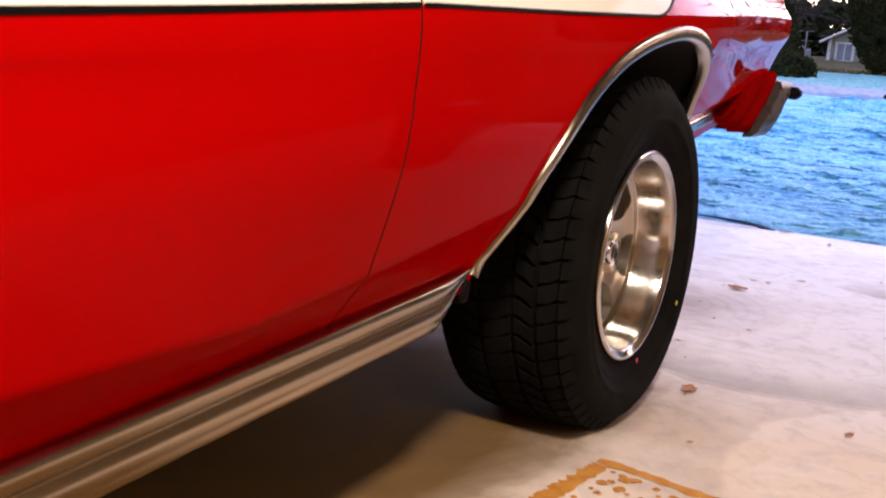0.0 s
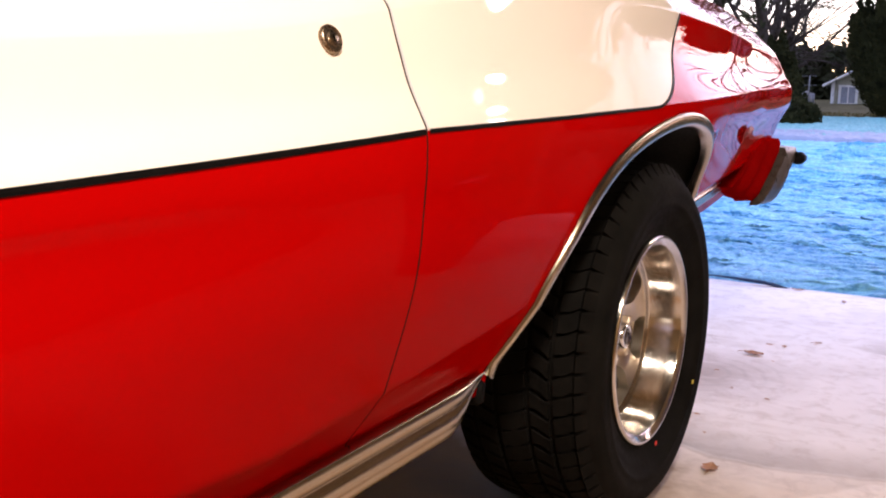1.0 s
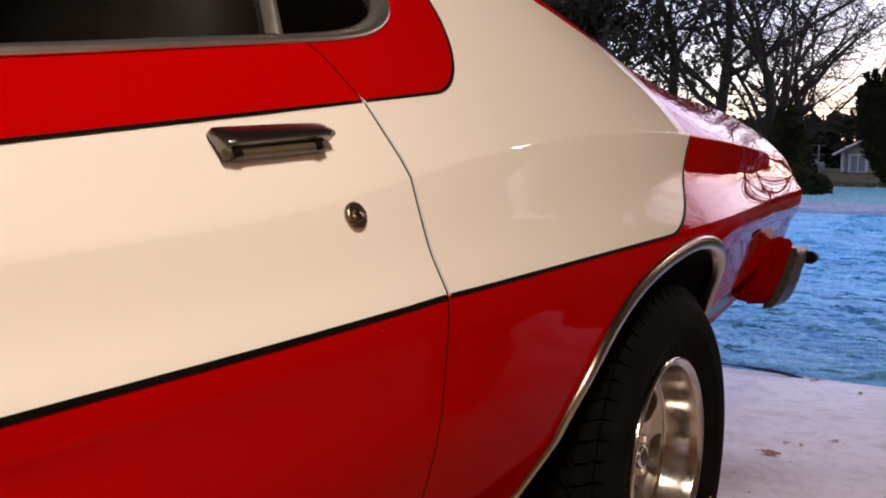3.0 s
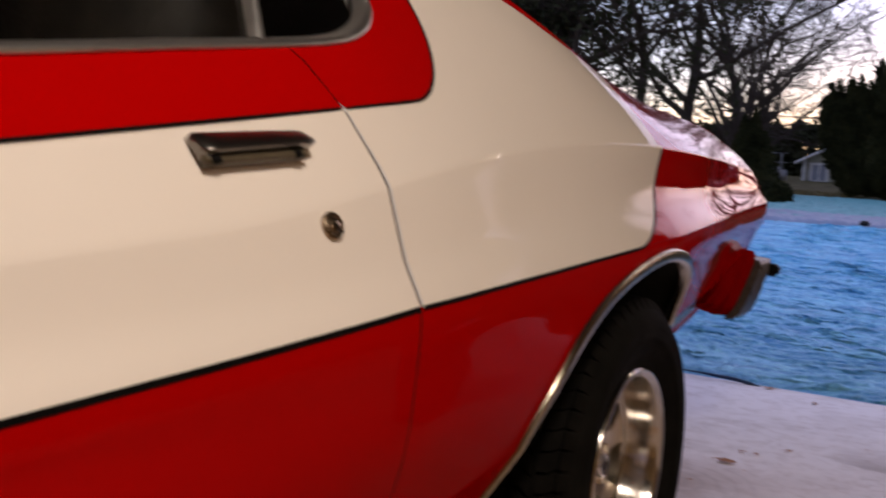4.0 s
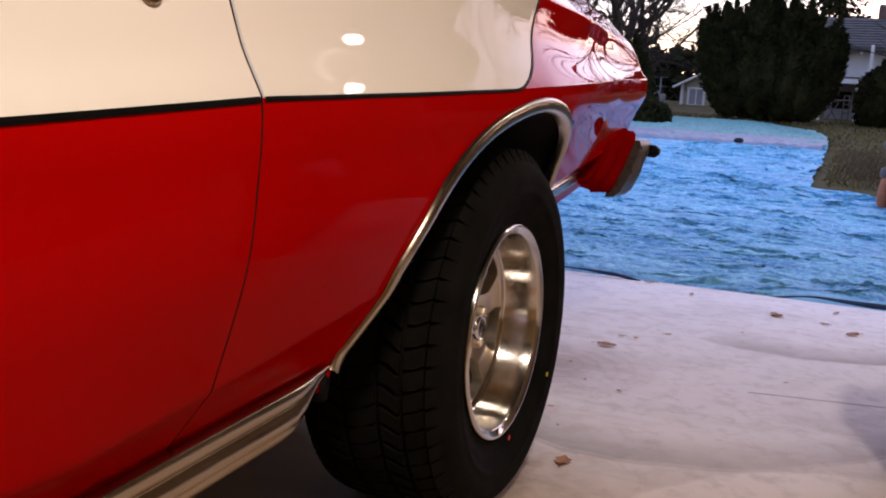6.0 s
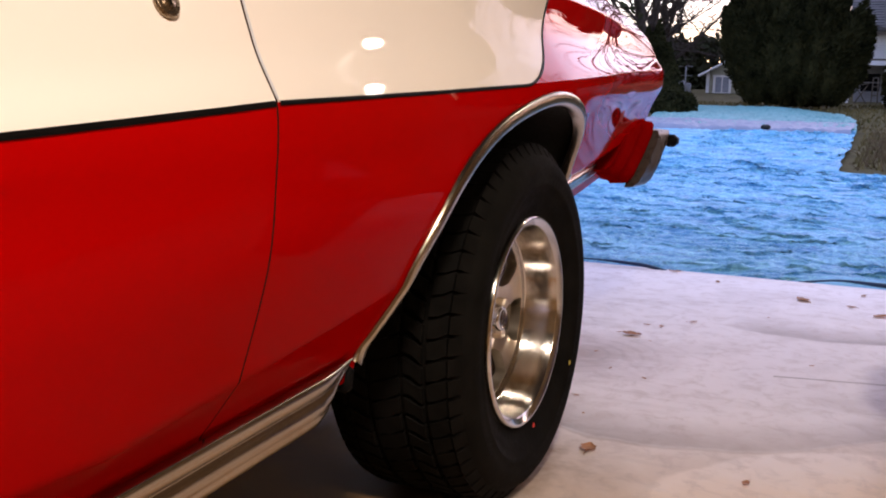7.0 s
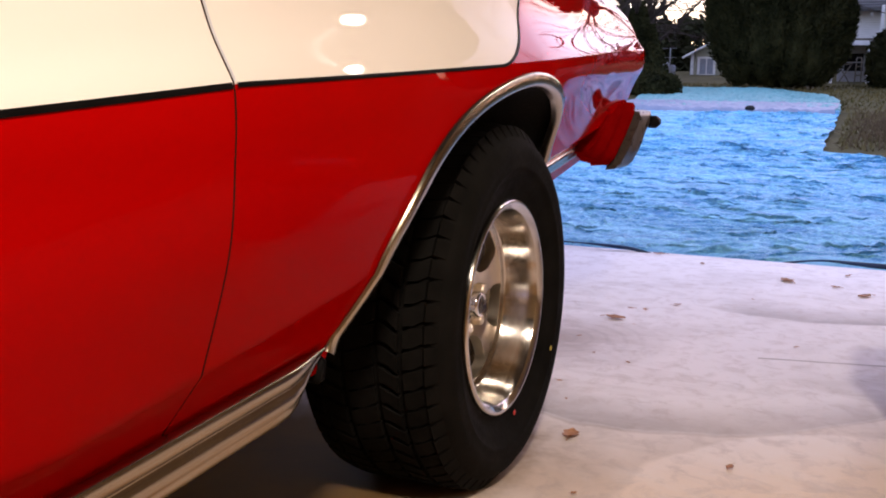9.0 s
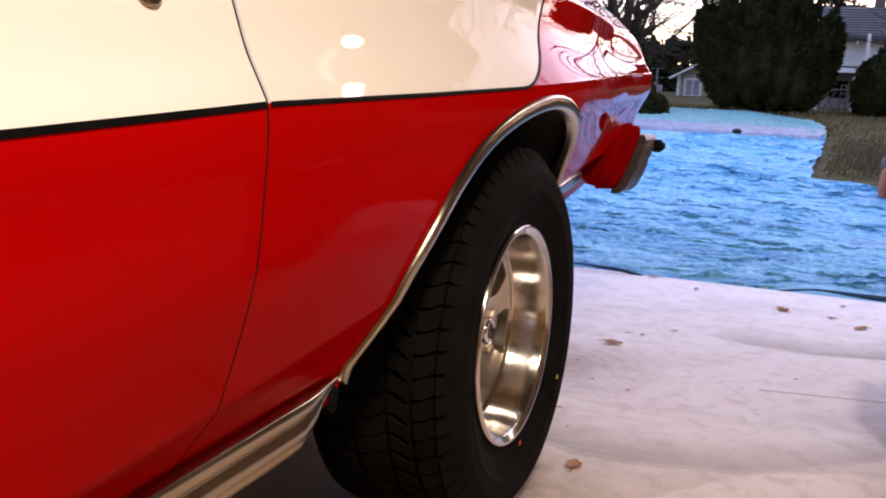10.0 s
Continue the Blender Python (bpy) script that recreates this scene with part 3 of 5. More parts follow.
tail_panel = end_panel("tail_panel", lambda z: tab(z, TAIL) + .095, 1.305, "red tail panel", CORNER)
end_panel("nose_panel", lambda z: -4.0, -4.0, "red nose panel")
for sx in (-.26, -1.64):
    lens = part("tail_light", Soup().box((sx, 1.428, .845), (.26, .03, .12), bevel=.01).mesh("tail_light", FILLER), car, "red tail light lens")
    out = -.122 if sx > -1 else -1.778
    part("bezel", Soup().box((out, 1.412, .865), (.03, .024, .11), bevel=.006).mesh("bezel", CHROME), lens, "bright tail light bezel")

# dark inner shell, floor pan and wheel wells
s = Soup()
s.box((MID, -1.35, .30), (1.36, 3.6, .16))
s.box((MID, -1.55, .33), (1.68, 1.75, .10))
s.box((MID, -1.47, .62), (1.64, 1.45, .56))
s.box((MID, .86, .74), (1.4, .6, .3))
s.tube([(-.25, 0, .34), (-1.65, 0, .34)], .05, 10)
part("floor_pan", s.mesh("floor_pan", DARK), car, "black undersealed floor pan")
for hole, name in ((arch_hole, "wheel_well"), (front_hole, "wheel_well")):
    for sgn in (1, -1):
        rows = []
        for y, z in [p for p in hole if p[1] > .36]:
            x = skin(y, max(z, .30)) - .012
            rows.append([(MID + sgn * (xx - MID), y, z) for xx in (x, x - .10, x - .22, x - .36)])
        s = Soup().grid(rows)
        cy = sum(p[0] for p in hole) / len(hole)
        rows = [[(MID + sgn * (skin(y, max(z, .3)) - .36 - MID), y + (cy - y) * u, z + (.3 - z) * u) for u in (0, .5, 1)] for y, z in hole if z > .36]
        s.grid(rows)
        part(name, s.mesh(name, DARK, True), car, "black wheel well")

# mouldings: wheel arch, pinstripes, sill, lower quarter
arch_line = [p for p in arch_hole if p[1] > (.372 if p[0] < 0 else .33)]
part("arch_trim", moulding(arch_line, -1, [(-.0145, .001), (-.0135, .006), (-.010, .009), (.006, .0095), (.010, .007), (.013, .000), (.014, -.006), (.0145, -.014)]).mesh("arch_trim", TRIM, True), quarter, "bright wheel arch trim")


def flat_moulding(rows):
    return Soup().grid(rows)


R1 = .07
flash_line = [(-2.22 + .05 * i, belt(-2.22 + .05 * i)) for i in range(41)]
for i in range(13):
    th = math.pi / 2 * (1 - i / 12)
    a, b = R1 * (1 - math.sin(th)), R1 * (1 - math.cos(th))
    yy = (.727 * (BELT[0] - BELT[1] * BELT[2] + a - .842) + .687 * .03 - b) / (.687 - .727 * BELT[1])
    flash_line.append((yy, belt(yy) + a))
flash_line = [p for i, p in enumerate(flash_line) if i == 0 or p[0] > flash_line[i - 1][0] + .002]
while flash_line[-1][1] < .975:
    y, z = flash_line[-1]
    flash_line.append((y + .0145, z + .0137))
R2 = .125
waist_line = [(-2.2 + .05 * i, waist(-2.2 + .05 * i)) for i in range(29)]
for i in range(15):
    th = math.pi / 2 * (1 - i / 14)
    a, b = R2 * (1 - math.sin(th)), R2 * (1 - math.cos(th))
    waist_line.append((-.625 - b, waist(-.625 - b) + a))
waist_line += [(-.625, waist(-.625) + R2 + .02 * i) for i in range(1, 8)]


def tape(line, w, parent):
    h = w / 2
    part("pinstripe", moulding(line, -1, [(-h + .001, .0002), (-h + .001, .0016), (.001, .0019), (h + .001, .0016), (h + .001, .0002)]).mesh("pinstripe", BLACK, False), parent, "black pinstripe")


def cut(line, y0, y1):
    return [p for p in line if y0 <= p[0] <= y1]


# dark strip behind the seam, coloured as the shade of the gap
rows = [[(skin(SEAM, z) - .017, SEAM + tab(z, SEAM_SHIFT) + d, z) for d in (-.03, .03)] for z in [.30 + .02 * k for k in range(38)]]
part("door_jamb", Soup().grid(rows).mesh("door_jamb", GAP_SHADE, True), car, "dark strip painted as shade in the door gap")
rows = [[(skin(SEAM, z) - .0045, SEAM + tab(z, SEAM_SHIFT) + d, z) for d in (-.006, .006)] for z in [.752 + .02 * k for k in range(12)]]
part("door_edge", Soup().grid(rows).mesh("door_edge", PAINT, True), car, "cream painted door edge in the gap")
tape(cut(flash_line, -2.2, SEAM - .004) + [(SEAM - .004, belt(SEAM - .004))], .0064, door)
tape([(SEAM + .004, belt(SEAM + .004))] + cut(flash_line, SEAM + .006, 9), .0052, quarter)
tape(cut(waist_line, -2.2, -.916) + [(-.915, waist(-.915))], .0040, door)
tape([(-.908, waist(-.908))] + cut(waist_line, -.906, 9), .0040, quarter)

# side glass with its bright frame
rows = []
for i in range(48):
    y = -2.21 + 1.468 * i / 47
    zs = []
    for (y1, z1), (y2, z2) in zip(glaze_hole, glaze_hole[1:] + glaze_hole[:1]):
        if (y1 - y) * (y2 - y) <= 0 and y1 != y2:
            zs.append(z1 + (z2 - z1) * (y - y1) / (y2 - y1))
    lo, hi = min(zs), max(zs)
    rows.append([(skin(y, lo + (hi - lo) * k / 6) - .016, y, lo + (hi - lo) * k / 6) for k in range(7)])
s = Soup().grid(rows)
glass_near = part("side_window", s.mesh("side_window", GLASS, True), car, "dark side window glass with a bright frame")
glass_near.visible_shadow = False
part("side_window", mesh("side_window", [(2 * MID - x, y, z) for x, y, z in s.v], s.f, GLASS), car).visible_shadow = False
frame_line = glaze_hole + glaze_hole[:2]
part("window_trim", moulding(frame_line, 1, [(-.003, .001), (-.001, .005), (.003, .0065), (.006, .004), (.0075, -.004), (.008, -.02)]).mesh("window_trim", SATIN, True), glass_near, "bright window trim")
part("glass_divider", moulding([(-.992 + .100 * u, 1.034 + .225 * u) for u in [k / 10 for k in range(11)]], 1,
                               [(-.006, -.014), (-.005, .000), (-.002, .003), (.002, .003), (.005, .000), (.006, -.014)]).mesh("glass_divider", SATIN, True), glass_near, "bright upright between the panes")

# sill trim with ribs, and the lower trim behind the wheel
SILL = [(0, -.004), (.001, .009), (.004, .012), (.012, .0145), (.021, .0135), (.025, .010), (.028, .006), (.031, .006), (.034, .010), (.044, .0155), (.054, .0145), (.058, .012), (.061, .013), (.071, .011), (.078, .002), (.080, -.03)]
rows = []
for i in range(60):
    y = -2.24 + (2.24 - .575) * i / 59
    end = ease(-.56, -.66, y)
    z0 = .374 + .06 * (y + .885)
    rows.append([(-.044 + b * end - a * .22, y, z0 - a * (.35 + .65 * end)) for a, b in SILL])
part("sill_trim", flat_moulding(rows).mesh("sill_trim", TRIM, True), car, "ribbed bright sill trim")
s = Soup()
s.box((-.062, -.572, .358), (.026, .014, .040), rot=Matrix.Rotation(radians(-12), 3, "X"), bevel=.01)
part("sill_end_cap", s.mesh("sill_end_cap", BLACK, True), car, "dark rubber sill end")
rows = []
for i in range(40):
    y = .34 + (1.13 - .34) * i / 39
    zq = .52 + .08 * (y - .3)
    x = skin(y, zq + .03)
    rows.append([(x + b, y, zq + .030 - a) for a, b in [(-.002, 0), (0, .008), (.010, .010), (.014, .006), (.022, .009), (.030, .004), (.032, -.02)]])
part("quarter_trim", flat_moulding(rows).mesh("quarter_trim", TRIM, True), quarter, "bright lower trim strip")


def on_skin(y, z):
    """A frame on the skin: x along the car, y up the side, z outwards."""
    o = Vector((skin(y, z), y, z))
    u = (Vector((skin(y + .03, z + .003), y + .03, z + .003)) - o).normalized()
    v = (Vector((skin(y, z + .02), y, z + .02)) - o).normalized()
    w = u.cross(v).normalized()
    v = w.cross(u)
    return Matrix(((u.x, v.x, w.x, o.x), (u.y, v.y, w.y, o.y), (u.z, v.z, w.z, o.z), (0, 0, 0, 1)))


def shaped(m, soup):
    soup.v = [tuple(m @ Vector(p)) for p in soup.v]
    return soup


hm = on_skin(-1.085, .906)
s = Soup().box((.001, -.0085, .009), (.128, .010, .012), bevel=.002)
handle = part("door_handle", shaped(hm, s).mesh("door_handle", HANDLE_PLATE, False), door, "chrome door handle with a grey backing plate")
rows = []
for x, lo, hi, d in ((-.075, .004, .014, .014), (-.0745, -.003, .020, .019), (-.071, -.0060, .0225, .024), (-.055, -.0050, .0225, .025), (.03, -.0035, .0215, .025), (.066, -.0028, .0208, .024), (.076, -.0020, .0200, .022), (.079, .000, .0175, .017)):
    rows.append([(x, lo, .006), (x, lo, d - .004), (x, lo + .0008, d - .0010), (x, lo + .003, d), (x, lo + .005, d - .0004), (x, hi - .002, d * .50), (x, hi, d * .40), (x, hi, .003)])
s = Soup().grid(rows).add(rows[0], [tuple(range(8))]).add(rows[-1], [tuple(range(8))])
part("grip", shaped(hm, s).mesh("grip", HANDLE, True), handle, "worn chrome grip")
part("grip_end", shaped(hm, Soup().box((-.0695, -.003, .010), (.008, .020, .016), bevel=.004)).mesh("grip_end", HANDLE_PLATE, True), handle, "grey end of the grip")
for x, w in ((-.061, .010), (.050, .008)):
    part("handle_foot", shaped(hm, Soup().box((x, -.0105, .0150), (w, .008, .008), bevel=.002)).mesh("handle_foot", BLACK, True), handle, "dark bracket under the grip")

km = on_skin(-1.0095, .8378)
s = Soup().lathe([(0, .0155), (.003, .0155), (.005, .0140), (.006, .0118), (.0050, .0108), (.0048, .0085), (.0062, .0075), (.0066, .002), (.0066, 0)], 28, Matrix.Rotation(-math.pi / 2, 4, "Y"))
lock = part("key_lock", shaped(km, s).mesh("key_lock", KEY_METAL, True), door, "dull bronze-tinted key lock")
s = Soup()
s.box((0, 0, .0068), (.0016, .008, .0016))
part("key_slot", shaped(km, s).mesh("key_slot", BLACK), lock)

# chipped paint along the top of the door gap
s = Soup()
rng = random.Random(4)
for i in range(34):
    z = .960 + .066 * i / 33
    y = SEAM + tab(z, SEAM_SHIFT) + .0034 + rng.uniform(-.001, .001)
    m = on_skin(y, z)
    s.add([m @ Vector(p) for p in ((-.0014, -.0014, .0011), (.0012 + rng.random() * .0016, -.0011, .0011), (.0009, .0018, .0011), (-.0012, .0015, .0011))], [(0, 1, 2, 3)])
m = on_skin(-.930, 1.012)
for i in range(8):
    x = -.026 + .0068 * i
    s.add([m @ Vector(p) for p in ((x, -.0006, .0006), (x + .0062, -.0004, .0006), (x + .0062, .0006, .0006), (x, .0005, .0006))], [(0, 1, 2, 3)])
# white strip painted as the light that the rolled panel edge catches
zs = [.752 + .006 * i for i in range(46)]
rows = []
for z in zs:
    y = SEAM + tab(z, SEAM_SHIFT) + .0016
    wide = .0017 + .0005 * noise.noise((z * 90, 3.1, 0))
    rows.append([(skin(y, z) - .004, y, z), (skin(y, z) + .0020, y + .0002, z), (skin(y, z) + .0020, y + wide, z), (skin(y, z) - .001, y + wide + .002, z)])
part("panel_edge_glint", Soup().grid(rows).mesh("panel_edge_glint", WHITE_PAINT), quarter, "pale strip painted as light on the rolled edge of the door gap")
part("paint_chip", s.mesh("paint_chip", WHITE_PAINT), quarter, "pale chipped paint")["kind"] = "stuff"

# rear bumper: chrome bar wrapping the corner, ribbed red filler ahead of it, rubber tip
def bumper_path(off):
    pts = [(-.066 + off, 1.235), (-.066 + off, 1.29), (-.065 + off, 1.355), (-.070 + off * .8, 1.40 + off * .4), (-.12 + off * .3, 1.44 + off), (-.22, 1.46 + off), (-.5, 1.475 + off), (MID, 1.48 + off)]
    pts = spline(pts, 5)
    return pts + [(2 * MID - x, y) for x, y in reversed(pts[:-1])]


BUMP_LEAN = 1.75
rows = []
for off, z in [(-.03, .520), (-.006, .522), (.006, .535), (.012, .565), (.013, .590), (.010, .612), (.011, .640), (.008, .668), (-.002, .684), (-.05, .688)]:
    rows.append([(x, y + (z - .6) * (BUMP_LEAN if x > -.12 else .4), z) for x, y in bumper_path(off)])
bumper = part("rear_bumper", Soup().grid(rows).add([r[0] for r in rows], [tuple(range(len(rows)))]).mesh("rear_bumper", BUMPER, True), car, "chrome rear bumper with a red filler")
rows = []
for k in range(33):
    u = k / 32
    y = .905 + .305 * u
    rib = .0055 * math.cos(2 * math.pi * u * 2.5)
    o = -.088 + .016 * u + rib
    lo = .592 - .050 * u
    rows.append([(x, y + (z - .6) * BUMP_LEAN, z) for x, z in ((o - .06, lo - .012), (o - .010, lo - .008), (o, lo + .01), (o + .003, .62), (o + .001, .675), (o - .006, .700), (o - .018, .712), (o - .09, .716))])
s = Soup().grid(rows)
s.grid([[p for p in rows[0]], [(-.2, p[1] + .03, p[2]) for p in rows[0]]])
part("bumper_filler", s.mesh("bumper_filler", FILLER, True), bumper, "ribbed red bumper filler")
for c, size in (((-.050, 1.500, .650), (.042, .05, .040)), ((-.30, 1.49, .60), (.05, .05, .15)), ((-1.60, 1.49, .60), (.05, .05, .15))):
    part("bumper_pad", Soup().box(c, size, bevel=.012).mesh("bumper_pad", BLACK, True), bumper, "black rubber bumper pad")


def build_wheel(cx, cy, sgn, rad, parent, width=.235, tread=True):
    """A slot mag with a deep polished dish, a chunky tyre and a chrome cap. sgn: which way it faces."""
    cz = rad - .006
    m = Matrix.Translation((cx, cy, cz)) @ Matrix.Diagonal((sgn, 1, 1, 1))
    out = m @ Matrix.Translation((.012, 0, 0))
    deep = m @ Matrix.Translation((.006, 0, 0))
    rim = [(-.20, .150), (-.12, .156), (-.090, .160), (-.0885, .1605), (-.076, .1615), (-.0745, .163), (-.0735, .1735), (-.0725, .1755), (-.0700, .1768), (-.030, .1826), (-.006, .1862), (-.0045, .187), (-.0035, .1880), (.0005, .1945), (.0025, .1980), (.0030, .1990), (.0030, .2022), (.0025, .2035), (-.001, .2065), (-.014, .206), (-.02, .2)]
    wheel = part("wheel", Soup().lathe(rim, 96, out).mesh("wheel", POLISHED, True), parent, "deep polished slot mag wheel")
    # disc with five kidney slots
    vs, fs = [], []
    na, radii = 200, [.026, .036, .048, .062] + [.074 + .0041 * i for i in range(21)] + [.1585, .1610, .1612]
    depth = lambda r: -.078 + .014 * ease(.05, .10, r) + .004 * ease(.10, .135, r) - .010 * ease(.135, .161, r)
    for r in radii:
        for k in range(na):
            w = 2 * math.pi * k / na
            vs.append((depth(r), r * math.cos(w), r * math.sin(w)))
    def slot(r, w):
        d = ((w + radians(48)) % (2 * math.pi / 5)) - math.pi / 5
        return (abs(r - .112) / .044) ** 2.2 + (abs(d) * r / (.036 + .30 * (r - .09))) ** 2.6

    gone = set()
    for i in range(len(radii) - 1):
        r = (radii[i] + radii[i + 1]) / 2
        for k in range(na):
            w = 2 * math.pi * (k + .5) / na
            if slot(r, w) < 1:
                gone.add((i, k))
            else:
                k2 = (k + 1) % na
                fs.append((i * na + k, i * na + k2, (i + 1) * na + k2, (i + 1) * na + k))
    for i in range(1, len(radii)):
        for k in range(na):
            cells = [(a, b % na) in gone for a in (i - 1, i) for b in (k - 1, k)]
            if any(cells) and not all(cells):
                r, w = radii[i], 2 * math.pi * k / na
                c = round((w + radians(12)) / (2 * math.pi / 5)) * 2 * math.pi / 5 - radians(12)
                q = max(.85, min(1.18, slot(r, w) ** -.42))
                r, w = .112 + (r - .112) * q, c + (w - c) * q
                vs[i * na + k] = (depth(r), r * math.cos(w), r * math.sin(w))
    for i, k in gone:
        for (i2, k2, a, b) in ((i - 1, k, (i, k), (i, k + 1)), (i + 1, k, (i + 1, k), (i + 1, k + 1)), (i, k - 1, (i, k), (i + 1, k)), (i, k + 1, (i, k + 1), (i + 1, k + 1))):
            if (i2, k2 % na) not in gone:
                p, q = [vs[x * na + y % na] for x, y in (a, b)]
                n0 = len(vs)
                vs += [p, q, (q[0] - .022, q[1], q[2]), (p[0] - .022, p[1], p[2])]
                fs.append((n0, n0 + 1, n0 + 2, n0 + 3))
    part("wheel_disc", mesh("wheel_disc", [deep @ Vector(p) for p in vs], fs, CAST), wheel, "cast alloy disc with dark slots")
    part("brake_drum", Soup().lathe([(-.125, 0), (-.125, .13), (-.135, .14), (-.19, .14), (-.19, .152)], 40, deep).mesh("brake_drum", BRAKE, True), wheel, "dark brake drum")
    cap = [(-.080, .040), (-.070, .038), (-.066, .028), (-.060, .026), (-.052, .0255), (-.0475, .0235), (-.046, .020), (-.048, .018), (-.050, 0)]
    part("hub_cap", Soup().lathe(cap, 36, deep).mesh("hub_cap", CHROME, True), wheel, "chrome hub cap")
    part("cap_face", Soup().lathe([(-.0495, .018), (-.0475, .017), (-.0465, 0)], 32, deep).mesh("cap_face", CAP_FACE, True), wheel, "dark glossy centre of the cap")
    for k in range(5):
        w = 2 * math.pi * (k + .5) / 5 - radians(12)
        mm = deep @ Matrix.Translation((0, .050 * math.cos(w), .050 * math.sin(w)))
        part("lug_nut", Soup().lathe([(-.076, .0125), (-.061, .0118), (-.0605, .0115), (-.058, .0095), (-.0578, .009), (-.0575, 0)], 6, mm).mesh("lug_nut", CAST, False), wheel)
    w0 = width
    t = [(-.004, .196), (.004, .2045), (.0075, .212), (.0105, .226), (.013, .228), (.0185, .245), (.026, .262), (.0302, .266), (.0285, .270), (.0318, .285), (.0305, .302), (.021, .316), (.006, rad - .018), (-.014, rad - .009),
         (-.03, rad - .007), (-w0 / 2, rad - .006), (.03 - w0, rad - .007), (.012 - w0, rad - .012), (-.002 - w0, rad - .03), (-.016 - w0, .29), (-.016 - w0, .25), (-.006 - w0, .215), (.012 - w0, .2)]
    s = Soup().lathe(t, 120, m)
    s.v = [(x, y, max(z, .001)) for x, y, z in s.v]
    tyre = part("tyre", s.mesh("tyre", RUBBER, True), wheel, "black chunky-treaded tyre")
    s = Soup()
    rows = [(-.006, -.040, 60, .30, .0), (-.049, -.084, 60, -.45, .5), (-.093, -.146, 60, .5, .15), (.084 - w0, .049 - w0, 60, .45, .65), (.040 - w0, .006 - w0, 60, .30, .3)]
    for ri, (x0, x1, n, skew, ph) in enumerate(rows):
        for k in range(n):
            a0 = 2 * math.pi * (k + ph) / n
            a1 = a0 + 2 * math.pi / n * .80
            sk = 2 * math.pi / n * skew * 1.7 * (1 if ri < 3 else -1)
            vs = []
            for top in (0, 1):
                for (x, aa) in ((x0, a0), (x0, a1), ((x0 + x1) / 2, a1 + sk * .5), (x1, a1 + sk * .6), (x1, a0 + sk * .6), ((x0 + x1) / 2, a0 + sk * .25)):
                    drop = .006 * max(0, (abs(x + w0 / 2) - .07) / .04) ** 2
                    r = rad - .010 if not top else rad + .0025 - drop
                    sh = 1 if not top else .965
                    xm, am = (x0 + x1) / 2, (a0 + a1) / 2
                    vs.append(m @ Vector((xm + (x - xm) * sh, r * math.cos(am + (aa - am) * sh), r * math.sin(am + (aa - am) * sh))))
            vs = [(p[0], p[1], max(p[2], 0.0)) for p in vs]
            s.add(vs, [(6, 7, 8, 9, 10, 11)] + [(i, (i + 1) % 6, 6 + (i + 1) % 6, 6 + i) for i in range(6)])
            if ri in (0, 4):
                # shoulder lug running down onto the sidewall
                vs = []
                out = .006 if ri == 0 else -.006
                xs = .010 if ri == 0 else -.006 - w0
                for (x, r, aa) in ((x0, rad - .001, a0), (x0, rad - .001, a1), (xs, .3205, a1), (xs, .3205, a0)):
                    vs.append(m @ Vector((x + out * .7, r * math.cos(aa), r * math.sin(aa))))
                for (x, r, aa) in ((x0, rad - .012, a0), (x0, rad - .012, a1), (xs, .312, a1), (xs, .312, a0)):
                    vs.append(m @ Vector((x - out, r * math.cos(aa), r * math.sin(aa))))
                vs = [(p[0], p[1], max(p[2], 0.0)) for p in vs]
                s.add(vs, [(0, 1, 2, 3), (0, 1, 5, 4), (1, 2, 6, 5), (2, 3, 7, 6), (3, 0, 4, 7)])
    part("tread", s.mesh("tread", RUBBER), tyre, "chunky tread blocks")["kind"] = "stuff"
    return m, tyre


wm, rear_tyre = build_wheel(0, 0, 1, .345, car, .24)
build_wheel(2 * MID, 0, -1, .345, car, .24)
build_wheel(-.03, -2.896, 1, .325, car, .2)
build_wheel(2 * MID + .03, -2.896, -1, .325, car, .2)
# paint dots left by the tyre fitter, and worn moulding on the sidewall
RED_DOT = plain("red_dot_paint", (0.6, 0.02, 0.015), (0.7, 0.04, 0.02), 0.6, bump=0)
YELLOW_DOT = plain("yellow_dot_paint", (0.55, 0.4, 0.03), (0.65, 0.5, 0.06), 0.6, bump=0)
for (y, z), mat, lab in (((.041, .120), RED_DOT, "red paint dot"), ((.224, .208), YELLOW_DOT, "yellow paint dot")):
    r = math.hypot(y, z - .339)
    x = tab(r, [(.214, .013), (.226, .0165), (.245, .0235), (.266, .0302), (.285, .0318)])
    s = Soup().lathe([(0, .0), (.0012, 0.0), (.0014, .0046), (0, .0052)], 12, Matrix.Translation((x + .0006, y, z)))
    part("paint_dot", s.mesh("paint_dot", mat), rear_tyre, lab)
# raised unreadable lettering on the sidewall
s = Soup()
for a0, n in ((196, 5), (318, 5)):
    for k in range(n):
        for e in (0, 1):
            w = radians(a0 + k * 5.2 + e * 2.6)
            vs = []
            for dx in (0.0, .0006):
                for r, aa in ((.278, w), (.278, w + radians(1.5)), (.297, w + radians(1.5)), (.297, w)):
                    vs.append((tab(r, [(.27, .0295), (.285, .0318), (.302, .0305)]) + dx, r * math.cos(aa), .339 + r * math.sin(aa)))
            s.add(vs, [(4, 5, 6, 7), (0, 1, 5, 4), (1, 2, 6, 5), (2, 3, 7, 6), (3, 0, 4, 7)])
part("sidewall_bar", s.mesh("sidewall_bar", RUBBER), rear_tyre, "raised bars on the sidewall")["kind"] = "stuff"

